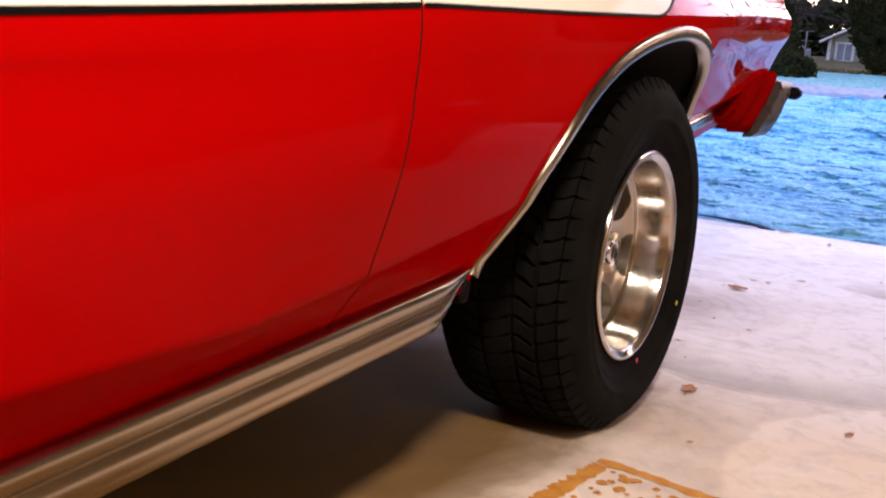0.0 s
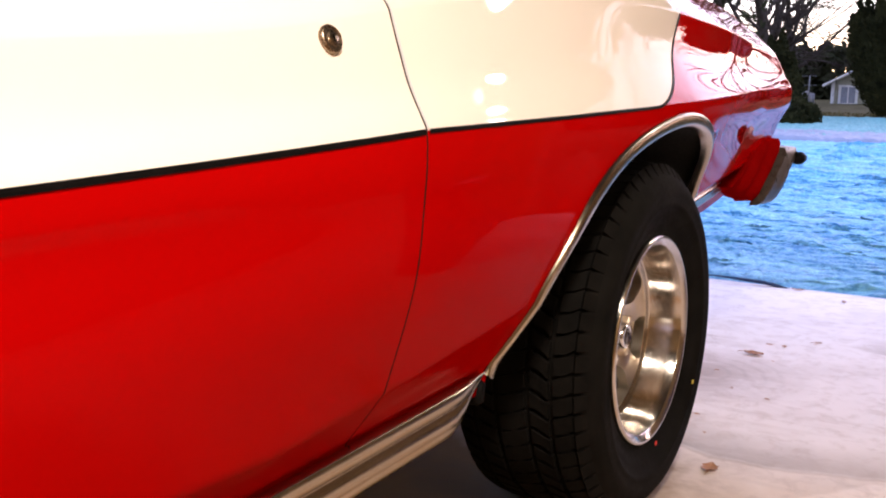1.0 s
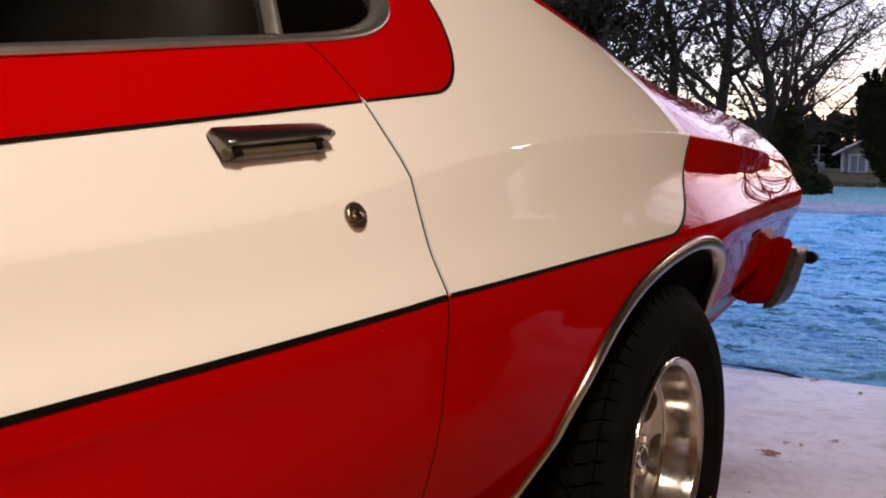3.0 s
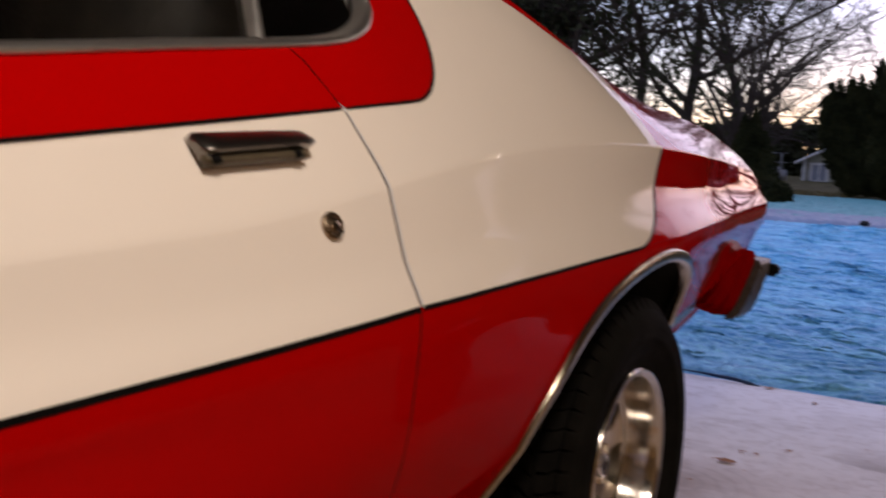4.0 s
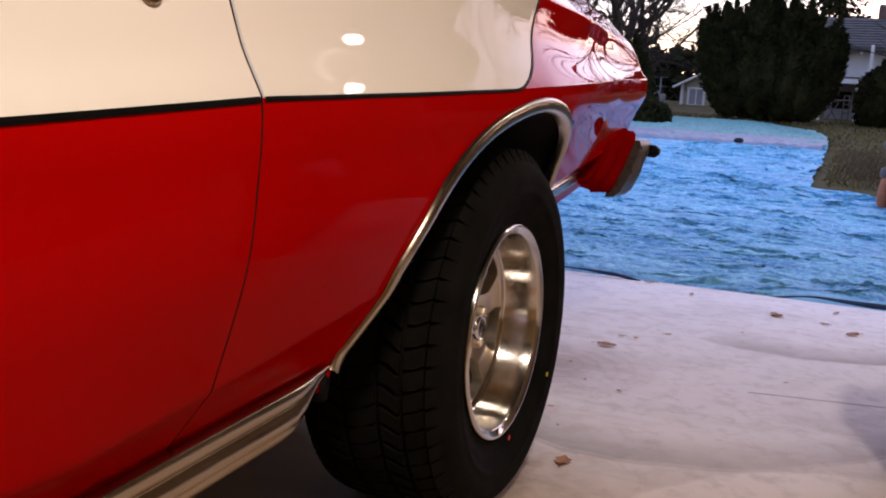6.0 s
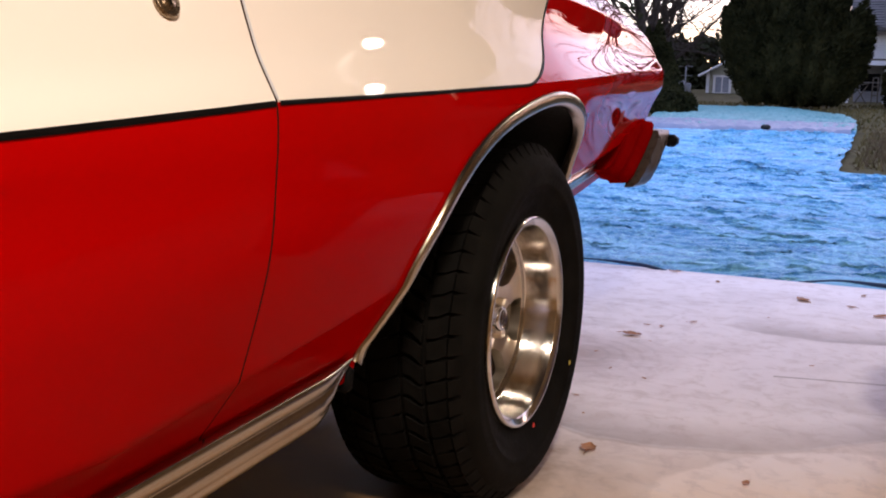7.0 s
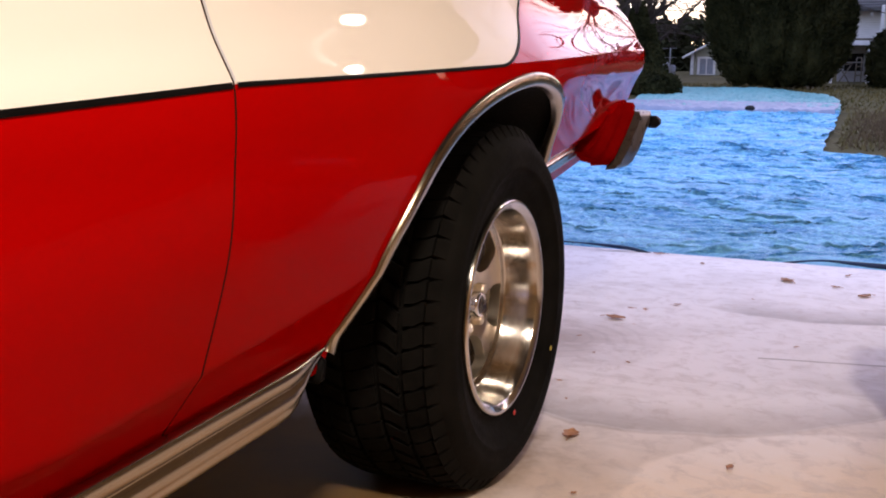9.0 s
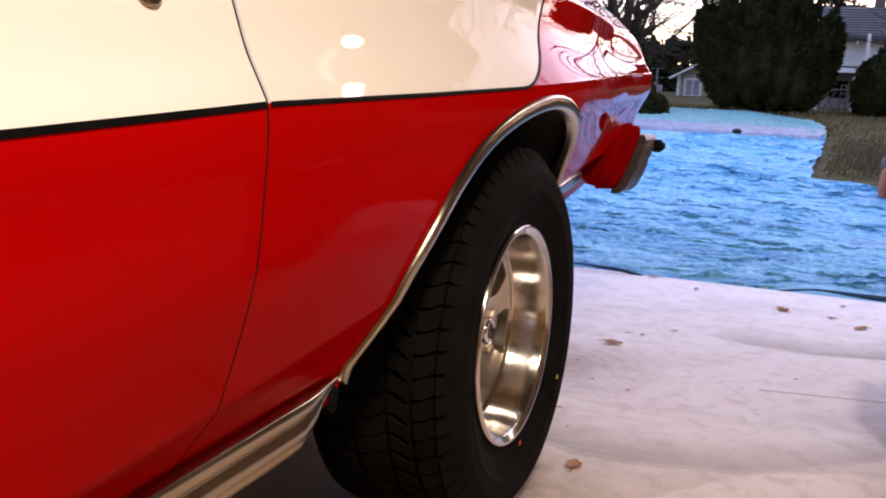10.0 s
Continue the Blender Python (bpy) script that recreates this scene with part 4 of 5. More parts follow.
# cabin
s = Soup()
for x in (-.55, -1.35):
    s.box((x, -1.25, .66), (.56, .52, .2), bevel=.06)
    s.box((x, -.98, .92), (.56, .14, .56), rot=Matrix.Rotation(radians(-14), 3, "X"), bevel=.06)
part("front_seat", s.mesh("front_seat", VINYL, True), car, "dark vinyl front seat")
s = Soup()
s.box((MID, -.45, .66), (1.3, .5, .2), bevel=.06)
s.box((MID, -.2, .86), (1.3, .14, .46), rot=Matrix.Rotation(radians(-22), 3, "X"), bevel=.06)
part("rear_seat", s.mesh("rear_seat", VINYL, True), car, "dark vinyl rear bench")
s = Soup()
s.tube([(-.5 + .17 * math.cos(a), -1.72 + .06 * math.sin(a), .98 + .165 * math.sin(a)) for a in [2 * math.pi * k / 24 for k in range(25)]], .011, 8)
s.tube([(-.5, -1.72, .98), (-.5, -2.0, .88)], .03, 8)
part("steering_wheel", s.mesh("steering_wheel", VINYL, True), car)
s = Soup()
s.box((MID, -2.1, .86), (1.5, .3, .2), bevel=.05)
part("dashboard", s.mesh("dashboard", VINYL, True), car)

# ---------------------------------------------------------------- ground, garage
def rise(y):
    """Height of the yard behind the garage."""
    return .028 * max(0.0, min(y, 16.0) - 3.0) + .0385 * max(0.0, min(y, 60.0) - 16.0) - .045 * (1 - ease(2.6, 5.5, y))


rng = random.Random(11)
ys = [-300, -60, -12, -6, 2.6] + [2.9 + .35 * i for i in range(24)] + [11.5 + 1.0 * i for i in range(30)] + [44, 48, 55, 62, 80, 150, 400, 1500]
xs = [-1500, -400, -120, -60, -30, -18, -12] + [-9 + .6 * i for i in range(31)] + [12, 18, 30, 60, 120, 400, 1500]
rows = [[(x, y, rise(y) + (.02 * noise.noise((x * .5, y * .5, 3.1)) if 3 < y < 45 and abs(x) < 12 else 0)) for x in xs] for y in ys]
solo("ground", Soup().grid(rows).mesh("ground", GRASS_SOIL, True), "patchy dry lawn rising gently behind the garage", "ground", kind="structure")

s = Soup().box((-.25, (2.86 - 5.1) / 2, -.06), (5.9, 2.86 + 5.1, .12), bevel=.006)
solo("floor", s.mesh("floor", CONCRETE), "pale concrete slab with brown oil stains and tide marks, darkened under the car", "floor", kind="structure")
GY0, GY1, GX0, GX1, GH = -5.0, 2.80, -3.1, 2.6, 2.5
for name, c, size in (("wall_left", (GX0 - .07, (GY0 + GY1) / 2, GH / 2), (.14, GY1 - GY0 + .28, GH)), ("wall_right", (GX1 + .07, (GY0 + GY1) / 2, GH / 2), (.14, GY1 - GY0 + .28, GH)),
                      ("wall_back", ((GX0 + GX1) / 2, GY0 - .07, GH / 2), (GX1 - GX0, .14, GH)),
                      ("wall_front_left", (GX0 + .125, GY1 - .07, GH / 2), (.25, .14, GH)), ("wall_front_right", ((1.42 + GX1) / 2, GY1 - .07, GH / 2), (GX1 - 1.42, .14, GH)),
                      ("wall_front_header", ((GX0 + .25 + 1.42) / 2, GY1 - .07, GH - .28), (1.42 - GX0 - .25, .14, .56))):
    solo(name, Soup().box(c, size).mesh(name, PLASTER), "plain board garage wall", "wall", kind="structure")
solo("ceiling", Soup().box(((GX0 + GX1) / 2, (GY0 + GY1) / 2 - .02, GH + .048), (GX1 - GX0 + .4, GY1 - GY0 + .35, .10)).mesh("ceiling", CEIL), "board garage ceiling", "ceiling", kind="structure")

# lamps behind the camera and near the door
for x, y, z in ((.86, 1.95, 1.96), (1.0, -2.0, 2.28)):
    holder = thing("bulb_holder", (x, y, GH), "white ceiling bulb holder in the garage", "lamp", "ceiling bulbs")
    part("base", Soup().tube([(x, y, GH + .012), (x, y, GH - .03), (x, y, GH - .031), (x, y, z + .11)], [.05, .05, .016, .016], 16).mesh("base", WHITE_PAINT, True), holder)

sconce = thing("wall_lamp", (2.6, -1.7, 1.85), "white bulb holder on the garage wall", "lamp")
part("base", Soup().tube([(2.61, -1.7, 1.85), (2.56, -1.7, 1.85), (2.559, -1.7, 1.85), (2.44, -1.7, 1.85)], [.05, .05, .016, .016], 16).mesh("base", WHITE_PAINT, True), sconce)

# rust outline on the slab
m = Matrix.Translation((.065, -.213, 0)) @ Matrix.Rotation(radians(-7), 4, "Z")
s = Soup()
rng = random.Random(2)


def ragged(x0, y0, x1, y1, w, n):
    d = Vector((x1 - x0, y1 - y0, 0))
    nrm = Vector((-d.y, d.x, 0)).normalized()
    rows = []
    for i in range(n + 1):
        p = Vector((x0, y0, .0012)) + d * (i / n)
        rows.append([m @ (p + nrm * (w * (.5 + rng.uniform(-.12, .12)))), m @ (p - nrm * (w * (.5 + rng.uniform(-.2, .2))))])
    s.grid(rows)


ragged(0, -.018, 0, -.44, .032, 60)
ragged(-.014, 0, .34, 0, .026, 34)
ragged(.34, -.018, .34, -.44, .024, 40)
ragged(.021, -.44, .323, -.44, .024, 34)
for i in range(70):
    c = Vector((.03 + rng.random() * .27, -.03 - rng.random() ** 1.6 * .36, .0013 + .00002 * i))
    r = rng.uniform(.004, .011)
    s.add([m @ (c + Vector((r * math.cos(a) * rng.uniform(.6, 1.2), r * math.sin(a) * rng.uniform(.6, 1.2), 0))) for a in [2 * math.pi * k / 9 for k in range(9)]], [tuple(range(9))])
solo("rust_mark", s.mesh("rust_mark", RUST), "square orange rust outline staining the concrete", "stain")


def dry_leaf(x, y, size, turn, seed):
    r = random.Random(seed)
    prof = [(-1, .04), (-.7, .35), (-.35, .62), (0, .55), (.3, .66), (.65, .36), (1, .03)]
    rows = []
    for u, w in prof:
        w *= r.uniform(.7, 1.15)
        rows.append([(u * size * .9, v * w * size * .95, .003 + size * (.16 * v * v * r.uniform(.3, 1) + .10 * u * u * r.uniform(.2, 1.2))) for v in (-1, -.5, 0, .5, 1)])
    s = Soup().grid(rows)
    s.tube([(-size, 0, .004 + size * .1), (-size * 1.5, size * .1, .004)], size * .03, 5)
    mm = Matrix.Translation((x, y, 0.001)) @ Matrix.Rotation(turn, 4, "Z")
    solo("dry_leaf", shaped(mm, s).mesh("dry_leaf", LEAF_DRY, True), "small curled brown leaf on the concrete", "leaf", "leaves on the slab")


for i, (x, y, sz) in enumerate([(-.126, 1.425, .036), (.063, .284, .030), (-.115, 1.594, .014), (-.065, 1.593, .014), (.019, 1.725, .016), (.331, 2.39, .042), (.62, 2.20, .034), (.039, .908, .010), (-.166, 1.138, .010),
                                (.515, 2.34, .022), (.407, .24, .014), (-.081, .657, .010), (-.074, .966, .008), (-.27, 2.80, .030), (-.043, 2.62, .02), (.82, 2.63, .045), (.25, 1.95, .008), (.45, 1.3, .009), (-.02, .52, .006), (.16, -.02, .008), (-.05, 1.36, .006), (.55, 2.62, .02)]):
    dry_leaf(x, y, sz, i * 1.7, i)


# ---------------------------------------------------------------- tarpaulins
def tarp(name, material, label, near, far, left, right, nx, ny, z0, seed, ripple=.03, folds=0):
    """A crumpled sheet; left and right give its edges as (y, x) tables."""
    rows = []
    for j in range(ny + 1):
        v = j / ny
        row = []
        for i in range(nx + 1):
            u = i / nx
            y = near(u) + (far(u) - near(u)) * v
            x = tab(y, left) + (tab(y, right) - tab(y, left)) * u
            x += .05 * noise.noise((y * 1.3, seed, .3)) * u
            p = Vector((x * 1.5, y * 1.7, seed))
            q = p + Vector((.9 * noise.noise(p * .8), 1.2 * noise.noise(p * .7 + Vector((7, 0, 0))), 0))
            r1 = noise.noise(q * .9)
            r2 = 1 - 5 * abs(noise.noise(q * 1.7))
            r3 = 1 - 4 * abs(noise.noise(q * 3.9 + Vector((0, 3, 0))))
            r4 = noise.noise(q * 8.5)
            grow = ease(0, .05, min(u, 1 - u, v * 1.6, (1 - v))) * .8 + .2
            r6 = noise.noise(q * 13.0)
            r5 = 1 - 4 * abs(noise.noise(q * 7.0 + Vector((5, 1, 0))))
            z = ripple * grow * (.12 * r1 + .10 * max(0, r2) - .12 * max(0, r3) - .24 * max(0, r5) + .30 * r4 + .2 * abs(r6))
            row.append((x, y, rise(y) + z0 * (.12 + .88 * ease(0, .035, v)) + z * 1.6 * ease(0, .03, v)))
        rows.append(row)
    grid = np.array(rows)
    r = random.Random(int(seed * 10))
    x0, x1, y0, y1 = grid[..., 0].min(), grid[..., 0].max(), grid[..., 1].min(), grid[..., 1].max()
    for k in range(folds):
        cx, cy = r.uniform(max(x0, -2.2), x1), r.uniform(y0, y1)
        sharp = k % 8 == 0  # some folds stand up and throw a dark slit
        turn = r.gauss(0, .35) if sharp or k % 2 else r.gauss(0, 1.2)
        size = .6 + .055 * (cy - 3)
        if sharp:
            length, high, wide = r.uniform(.05, .22) * size, r.uniform(.016, .034) * size, r.uniform(.010, .018) * size
        else:
            length, high, wide = r.uniform(.05, .22) * size, r.uniform(.006, .020) * size, r.uniform(.012, .032) * size
        dx, dy = grid[..., 0] - cx, grid[..., 1] - cy
        u, w = dx * math.cos(turn) + dy * math.sin(turn), -dx * math.sin(turn) + dy * math.cos(turn)
        w = w + .022 * size * np.sin(u * 8 + k) + .010 * size * np.sin(u * 25 + 2.3 * k)
        steep = np.where(w < 0, wide * .55, wide * 1.5)  # each fold leans towards the garage
        bell = np.exp(-(u / length) ** 4 - (w / steep) ** 2) * high
        bell[0] = 0
        grid[..., 2] += bell
        grid[..., 1] -= bell * 1.5
    rows = [[tuple(p) for p in line] for line in grid]
    ob = solo(name, Soup().grid(rows).mesh(name, material, True), label, "tarpaulin", "tarpaulins on the yard")
    hem = [(x, y - .008, max(z, rise(y) + .012) + .004 * math.sin(x * 9)) for x, y, z in rows[0]][::2]
    if folds > 500:  # the near edge curls up over the slab
        hem = [(x, y - .035 * (1 - ease(.2, .45, x)) + .012 * math.sin(x * 5), .016 + .006 * math.sin(x * 7) - .06 * ease(-.45, -.05, x) * (1 - ease(.05, .5, x))) for x, y, z in hem]
    # dark blue underside; thicker at right, where it paints the shade of the gap
    part("hem", Soup().tube(hem, [.006 + .003 * math.sin(i * .37) + .004 * ease(.3, .6, hem[i][0]) for i in range(len(hem))], 6).mesh("hem", HEM, True), ob, "dark rolled edge, also painting the shaded gap under it")
    return ob


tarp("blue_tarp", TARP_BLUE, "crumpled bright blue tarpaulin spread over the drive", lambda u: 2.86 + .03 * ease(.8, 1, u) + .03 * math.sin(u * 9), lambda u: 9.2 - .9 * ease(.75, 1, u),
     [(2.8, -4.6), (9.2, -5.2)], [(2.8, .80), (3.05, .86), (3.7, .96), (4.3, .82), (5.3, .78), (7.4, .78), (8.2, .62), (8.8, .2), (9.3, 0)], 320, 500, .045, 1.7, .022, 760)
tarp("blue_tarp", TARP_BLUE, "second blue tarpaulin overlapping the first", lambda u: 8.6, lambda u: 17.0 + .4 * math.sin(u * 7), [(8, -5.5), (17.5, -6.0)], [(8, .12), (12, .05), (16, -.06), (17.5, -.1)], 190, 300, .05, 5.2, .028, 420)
tarp("teal_tarp", TARP_TEAL, "faded teal tarpaulin at the back of the yard", lambda u: 16.8, lambda u: 27.2 - 4.0 * ease(.7, 1, u), [(16, -3.6), (21, -4.6), (27.5, -5.3)], [(16, -.05), (20, -.2), (24, -.75), (27.5, -1.6)], 90, 120, .10, 9.4, .09, 30)
tarp("grey_tarp_fold", plain("grey_tarp", (.16, .2, .3), (.24, .29, .4), .5, scale=2, bump=.3), "greyish fold where two tarpaulins overlap", lambda u: 16.0, lambda u: 18.6, [(15, -4.0), (19, -4.2)], [(15, -.08), (19, -.18)], 70, 30, .12, 3.3, .07)
for x, y, w in ((-1.5, 16.1, .15),):
    solo("tarp_weight", Soup().box((x, y, rise(y) + .12), (w, .12, .09), bevel=.03).mesh("tarp_weight", DARK, True), "dark lump holding the tarpaulin down", "weight")


# ---------------------------------------------------------------- grass
def grass():
    r = random.Random(21)
    v, f = [], []
    for i in range(16000):
        y = 3.2 + 30 * r.random() ** 1.4
        x = r.uniform(-.2 if y < 17 else -7, 4.5 if y < 17 else 6)
        if x < tab(y, [(3, 1.05), (9, .9), (9.3, .2), (17, .05), (24, -.7), (27.5, -1.6), (28, -8)]) and y < 27.6:
            continue
        h, a = r.uniform(.03, .09) * (1.6 if r.random() < .1 else 1), r.random() * 6.3
        w = .006 + .0009 * y
        dx, dy = math.cos(a), math.sin(a)
        k, z = len(v), rise(y)
        v += [(x - dx * w, y - dy * w, z), (x + dx * w, y + dy * w, z), (x + dy * h * .6, y + dx * h * .6, z + h)]
        f.append((k, k + 1, k + 2))
    me = bpy.data.meshes.new("grass")
    me.from_pydata(v, [], f)
    me.materials.append(BLADES)
    solo("grass", me, "short dry winter grass", "grass", kind="stuff")


grass()


# ---------------------------------------------------------------- trees
def leaves(points, size, material, seed, name):
    r = random.Random(seed)
    v, f = [], []
    for p in points:
        a = Vector((r.uniform(-1, 1), r.uniform(-1, 1), r.uniform(-1, 1))).normalized()
        b = a.cross(Vector((r.uniform(-1, 1), r.uniform(-1, 1), r.uniform(-1, 1)))).normalized()
        q = size * r.uniform(.6, 1.4)
        k = len(v)
        p = Vector(p)
        v += [p - a * q, p - b * q * .4, p + a * q, p + b * q * .4]
        f.append((k, k + 1, k + 2, k + 3))
    me = bpy.data.meshes.new(name)
    me.from_pydata([tuple(p) for p in v], [], f)
    me.materials.append(material)
    return me


def tree(x, y, height, seed, spread=.55, leafy=0, depth=6, lean=(0, 0), girth=.019, label="bare dark tree against the dusk sky", low=.18):
    r = random.Random(seed)
    limbs, twigs, tips = Soup(), Soup(), []

    def grow(p, d, length, rad, level):
        n = 3 if level < 3 else 2
        pts, rr = [p], [rad]
        for i in range(n):
            d = (d + Vector((r.uniform(-1, 1), r.uniform(-1, 1), r.uniform(-.5, .7))) * (.13 if level == 0 else .26)).normalized()
            p = p + d * length / n
            pts.append(p)
            rr.append(rad * (1 - .42 * (i + 1) / n))
        rr = [max(q, .010 if level < 5 else .0065) for q in rr]
        (limbs if level < 3 else twigs).tube(pts, rr, 7 if level < 2 else (4 if level < 4 else 3), caps=False)
        if level >= 3:
            tips.extend(pts)
        if level >= depth:
            return
        for k in range(r.choice((2, 2, 3)) if level else r.choice((5, 6))):
            u = r.uniform(low if level == 0 else .35, 1)
            i = min(n - 1, int(u * n))
            q = pts[i] + (pts[i + 1] - pts[i]) * (u * n - i)
            side_way = Vector((r.uniform(-1, 1), r.uniform(-1, 1), r.uniform(-.45, .55)))
            nd = (d * (.55 if level else .75) + side_way.normalized() * spread * 1.5).normalized()
            grow(q, nd, length * r.uniform(.55, .8), rr[i] * r.uniform(.45, .62), level + 1)
        grow(pts[-1], d, length * .68, rr[-1], level + 1)

    z = rise(y)
    base = Vector((x, y, z - .1))
    grow(base, Vector((lean[0], lean[1], 1)).normalized(), height * .36, height * girth, 0)
    ob = thing("tree", (x, y, z), label, "tree", "trees behind the yard")
    part("trunk", limbs.mesh("trunk", BARK, True), ob)
    part("crown", twigs.mesh("crown", BARK), ob)
    if leafy:
        pts = [Vector(t) + Vector((r.gauss(0, .25), r.gauss(0, .25), r.gauss(0, .2))) for t in (r.choice(tips) for _ in range(leafy))]
        part("foliage", leaves(pts, .13, IVY, seed, "foliage"), ob, "dark leaves")
    return ob


def evergreen(name, x, y, w, d, h, n, seed, label, category, size=.13, spires=9, prof=((0, .55), (.06, .85), (.25, 1.0), (.5, 1.0), (.72, .92), (.88, .68), (.97, .32), (1.0, .02))):
    """A dense evergreen: lobed inner body under many small sprays."""
    r = random.Random(seed)
    z0 = rise(y)
    lobes = []
    for i in range(spires):
        a = r.random() * 6.283
        q = math.sqrt(r.random()) * .70
        lobes.append((x + math.cos(a) * q * w / 2, y + math.sin(a) * q * d / 2, r.uniform(.30, .42) * min(w, d), h * r.uniform(.78, 1.0) * (1 - .12 * q)))
    lobes.append((x, y, .44 * min(w, d), h))
    pts, core = [], Soup()
    for lx, ly, lr, lh in lobes:
        core.lathe([(lh * u, lr * q * .86) for u, q in prof], 14, upright(lx, ly, z0) @ Matrix.Identity(4))
        for k in range(n // len(lobes)):
            u = r.random() ** .85
            q = tab(u, prof) * lr * (.9 + .24 * r.random())
            a = r.random() * 6.283
            q *= 1 + .12 * noise.noise((lx + 3 * math.cos(a), ly + 3 * math.sin(a), u * 6))
            pts.append((lx + q * math.cos(a), ly + q * math.sin(a), z0 + u * lh * 1.02))
    ob = thing(name, (x, y, z0), label, category)
    part("core", core.mesh("core", HEDGE_LEAF, True), ob)
    part("foliage", leaves(pts, size, HEDGE_LEAF, seed, "foliage"), ob)
    return ob


def juniper(x, y, w, d, h, seed):
    """A huge old juniper: many crowded upright plumes with ragged tips."""
    r = random.Random(seed)
    z0 = rise(y)
    core, v, f = Soup(), [], []
    plumes = [(0, 0, h)]
    for i in range(95):
        a, q = r.random() * 6.283, math.sqrt(r.random())
        # the left shoulder stands higher than the right
        top = h * (1 - .34 * q ** 2.4) * r.uniform(.84, 1.04) * (1 + .07 * math.cos(a + 2.6))
        plumes.append((math.cos(a) * q * w * .43, math.sin(a) * q * d * .43, top))
    for px, py, top in plumes:
        rad = r.uniform(.30, .52)
        q = math.hypot(px / (w * .43), py / (d * .43))
        lean = Vector((px * .20, py * .20, 1)).normalized()
        foot = Vector((x + px * .60, y + py * .60, z0 + .06 + .6 * q * q * r.random()))
        span = z0 + top - foot.z
        prof = ((0, .25), (.15, .8), (.4, 1.0), (.65, .82), (.85, .45), (1.0, .03))
        axis = Matrix.Translation(foot) @ lean.to_track_quat("X", "Z").to_matrix().to_4x4()
        core.lathe([(span * .95 * u, rad * .80 * k) for u, k in prof], 9, axis)
        for k in range(1150):
            u, a = r.random() ** .8, r.random() * 6.283
            rr = tab(u, prof) * rad * (.78 + .42 * r.random() ** 2)
            out = axis.to_3x3() @ Vector((0, math.cos(a), math.sin(a)))
            c = foot + lean * (span * u) + out * rr
            way = (out * r.uniform(.15, .9) + lean * r.uniform(.4, 1.1) + Vector((r.gauss(0, .3), r.gauss(0, .3), r.gauss(0, .2)))).normalized()
            wide = way.cross(Vector((r.gauss(0, 1), r.gauss(0, 1), r.gauss(0, 1)))).normalized()
            ln = r.uniform(.06, .15) * (1.6 if r.random() < .06 else 1)
            n0 = len(v)
            v += [c - way * ln * .5, c - wide * ln * .22, c + way * ln, c + wide * ln * .22]
            f.append((n0, n0 + 1, n0 + 2, n0 + 3))
    ob = thing("juniper", (x, y, z0), "huge ragged dark juniper at the end of the yard", "shrub")
    part("core", core.mesh("core", HEDGE_LEAF, True), ob)["kind"] = "stuff"
    me = bpy.data.meshes.new("foliage")
    me.from_pydata([tuple(p) for p in v], [], f)
    me.materials.append(HEDGE_LEAF)
    part("foliage", me, ob)
    return ob


juniper(-2.36, 29.3, 5.1, 3.6, 3.88, 3)
evergreen("evergreen_shrub", -5.25, 24.0, 1.1, 1.1, 2.3, 9000, 5, "dark tapering evergreen shrub", "shrub", .06, 4,
          ((0, .9), (.1, 1.1), (.3, .95), (.5, .68), (.7, .42), (.88, .2), (1.0, .02)))
evergreen("evergreen_shrub", -4.5, 22.3, 1.0, .9, .62, 1500, 6, "low dark evergreen shrub beside the tarpaulin", "shrub", .08, 4)
# next two added right of view, so the car's paint mirrors less sky
evergreen("evergreen_shrub", 5.2, 26.2, 4.8, 3.0, 4.5, 7000, 13, "broad dark evergreen added out of view to block mirrored sky", "shrub", .12, 9)
evergreen("evergreen_shrub", 8.8, 26.6, 5.4, 3.6, 9.4, 9000, 14, "broad dark evergreen added out of view to block mirrored sky", "shrub", .12, 9)
evergreen("evergreen_shrub", 1.1, 31.0, 1.8, 1.6, 2.1, 4500, 7, "dark bush in front of the porch", "shrub", .12, 6)
for i, (x, y, h, sp, lf, lean) in enumerate([(-7.6, 33, 11, .55, 0, (-.1, 0)), (-10.0, 34, 14, .6, 1500, (.02, 0)), (-11.4, 33, 13, .6, 4200, (0, 0)), (-13.0, 30, 12, .65, 6200, (.1, 0)), (-8.9, 41, 11, .6, 0, (.12, 0)),
                                             (-15.5, 38, 14, .6, 4600, (0, 0)), (-5.0, 52, 11, .6, 0, (-.1, 0)), (-11.2, 46, 14, .6, 0, (.05, 0)), (-3.0, 55, 12, .6, 0, (.1, 0)), (2.6, 34, 9, .55, 0, (-.1, 0)),
                                             (-18.5, 33, 13, .6, 4600, (0, 0)), (8.5, 46, 12, .6, 0, (0, 0)), (9.4, 24, 15, .6, 0, (0, 0)), (-13.5, 56, 14, .6, 800, (0, 0))]):
    tree(x, y, h, 40 + i, sp, lf, 5 if x > -8 else 6, lean)


tree(2.35, 22, 9.5, 61, .45, 0, 3, (-.29, 0), .017, "leaning bare tree beside the house", .6)


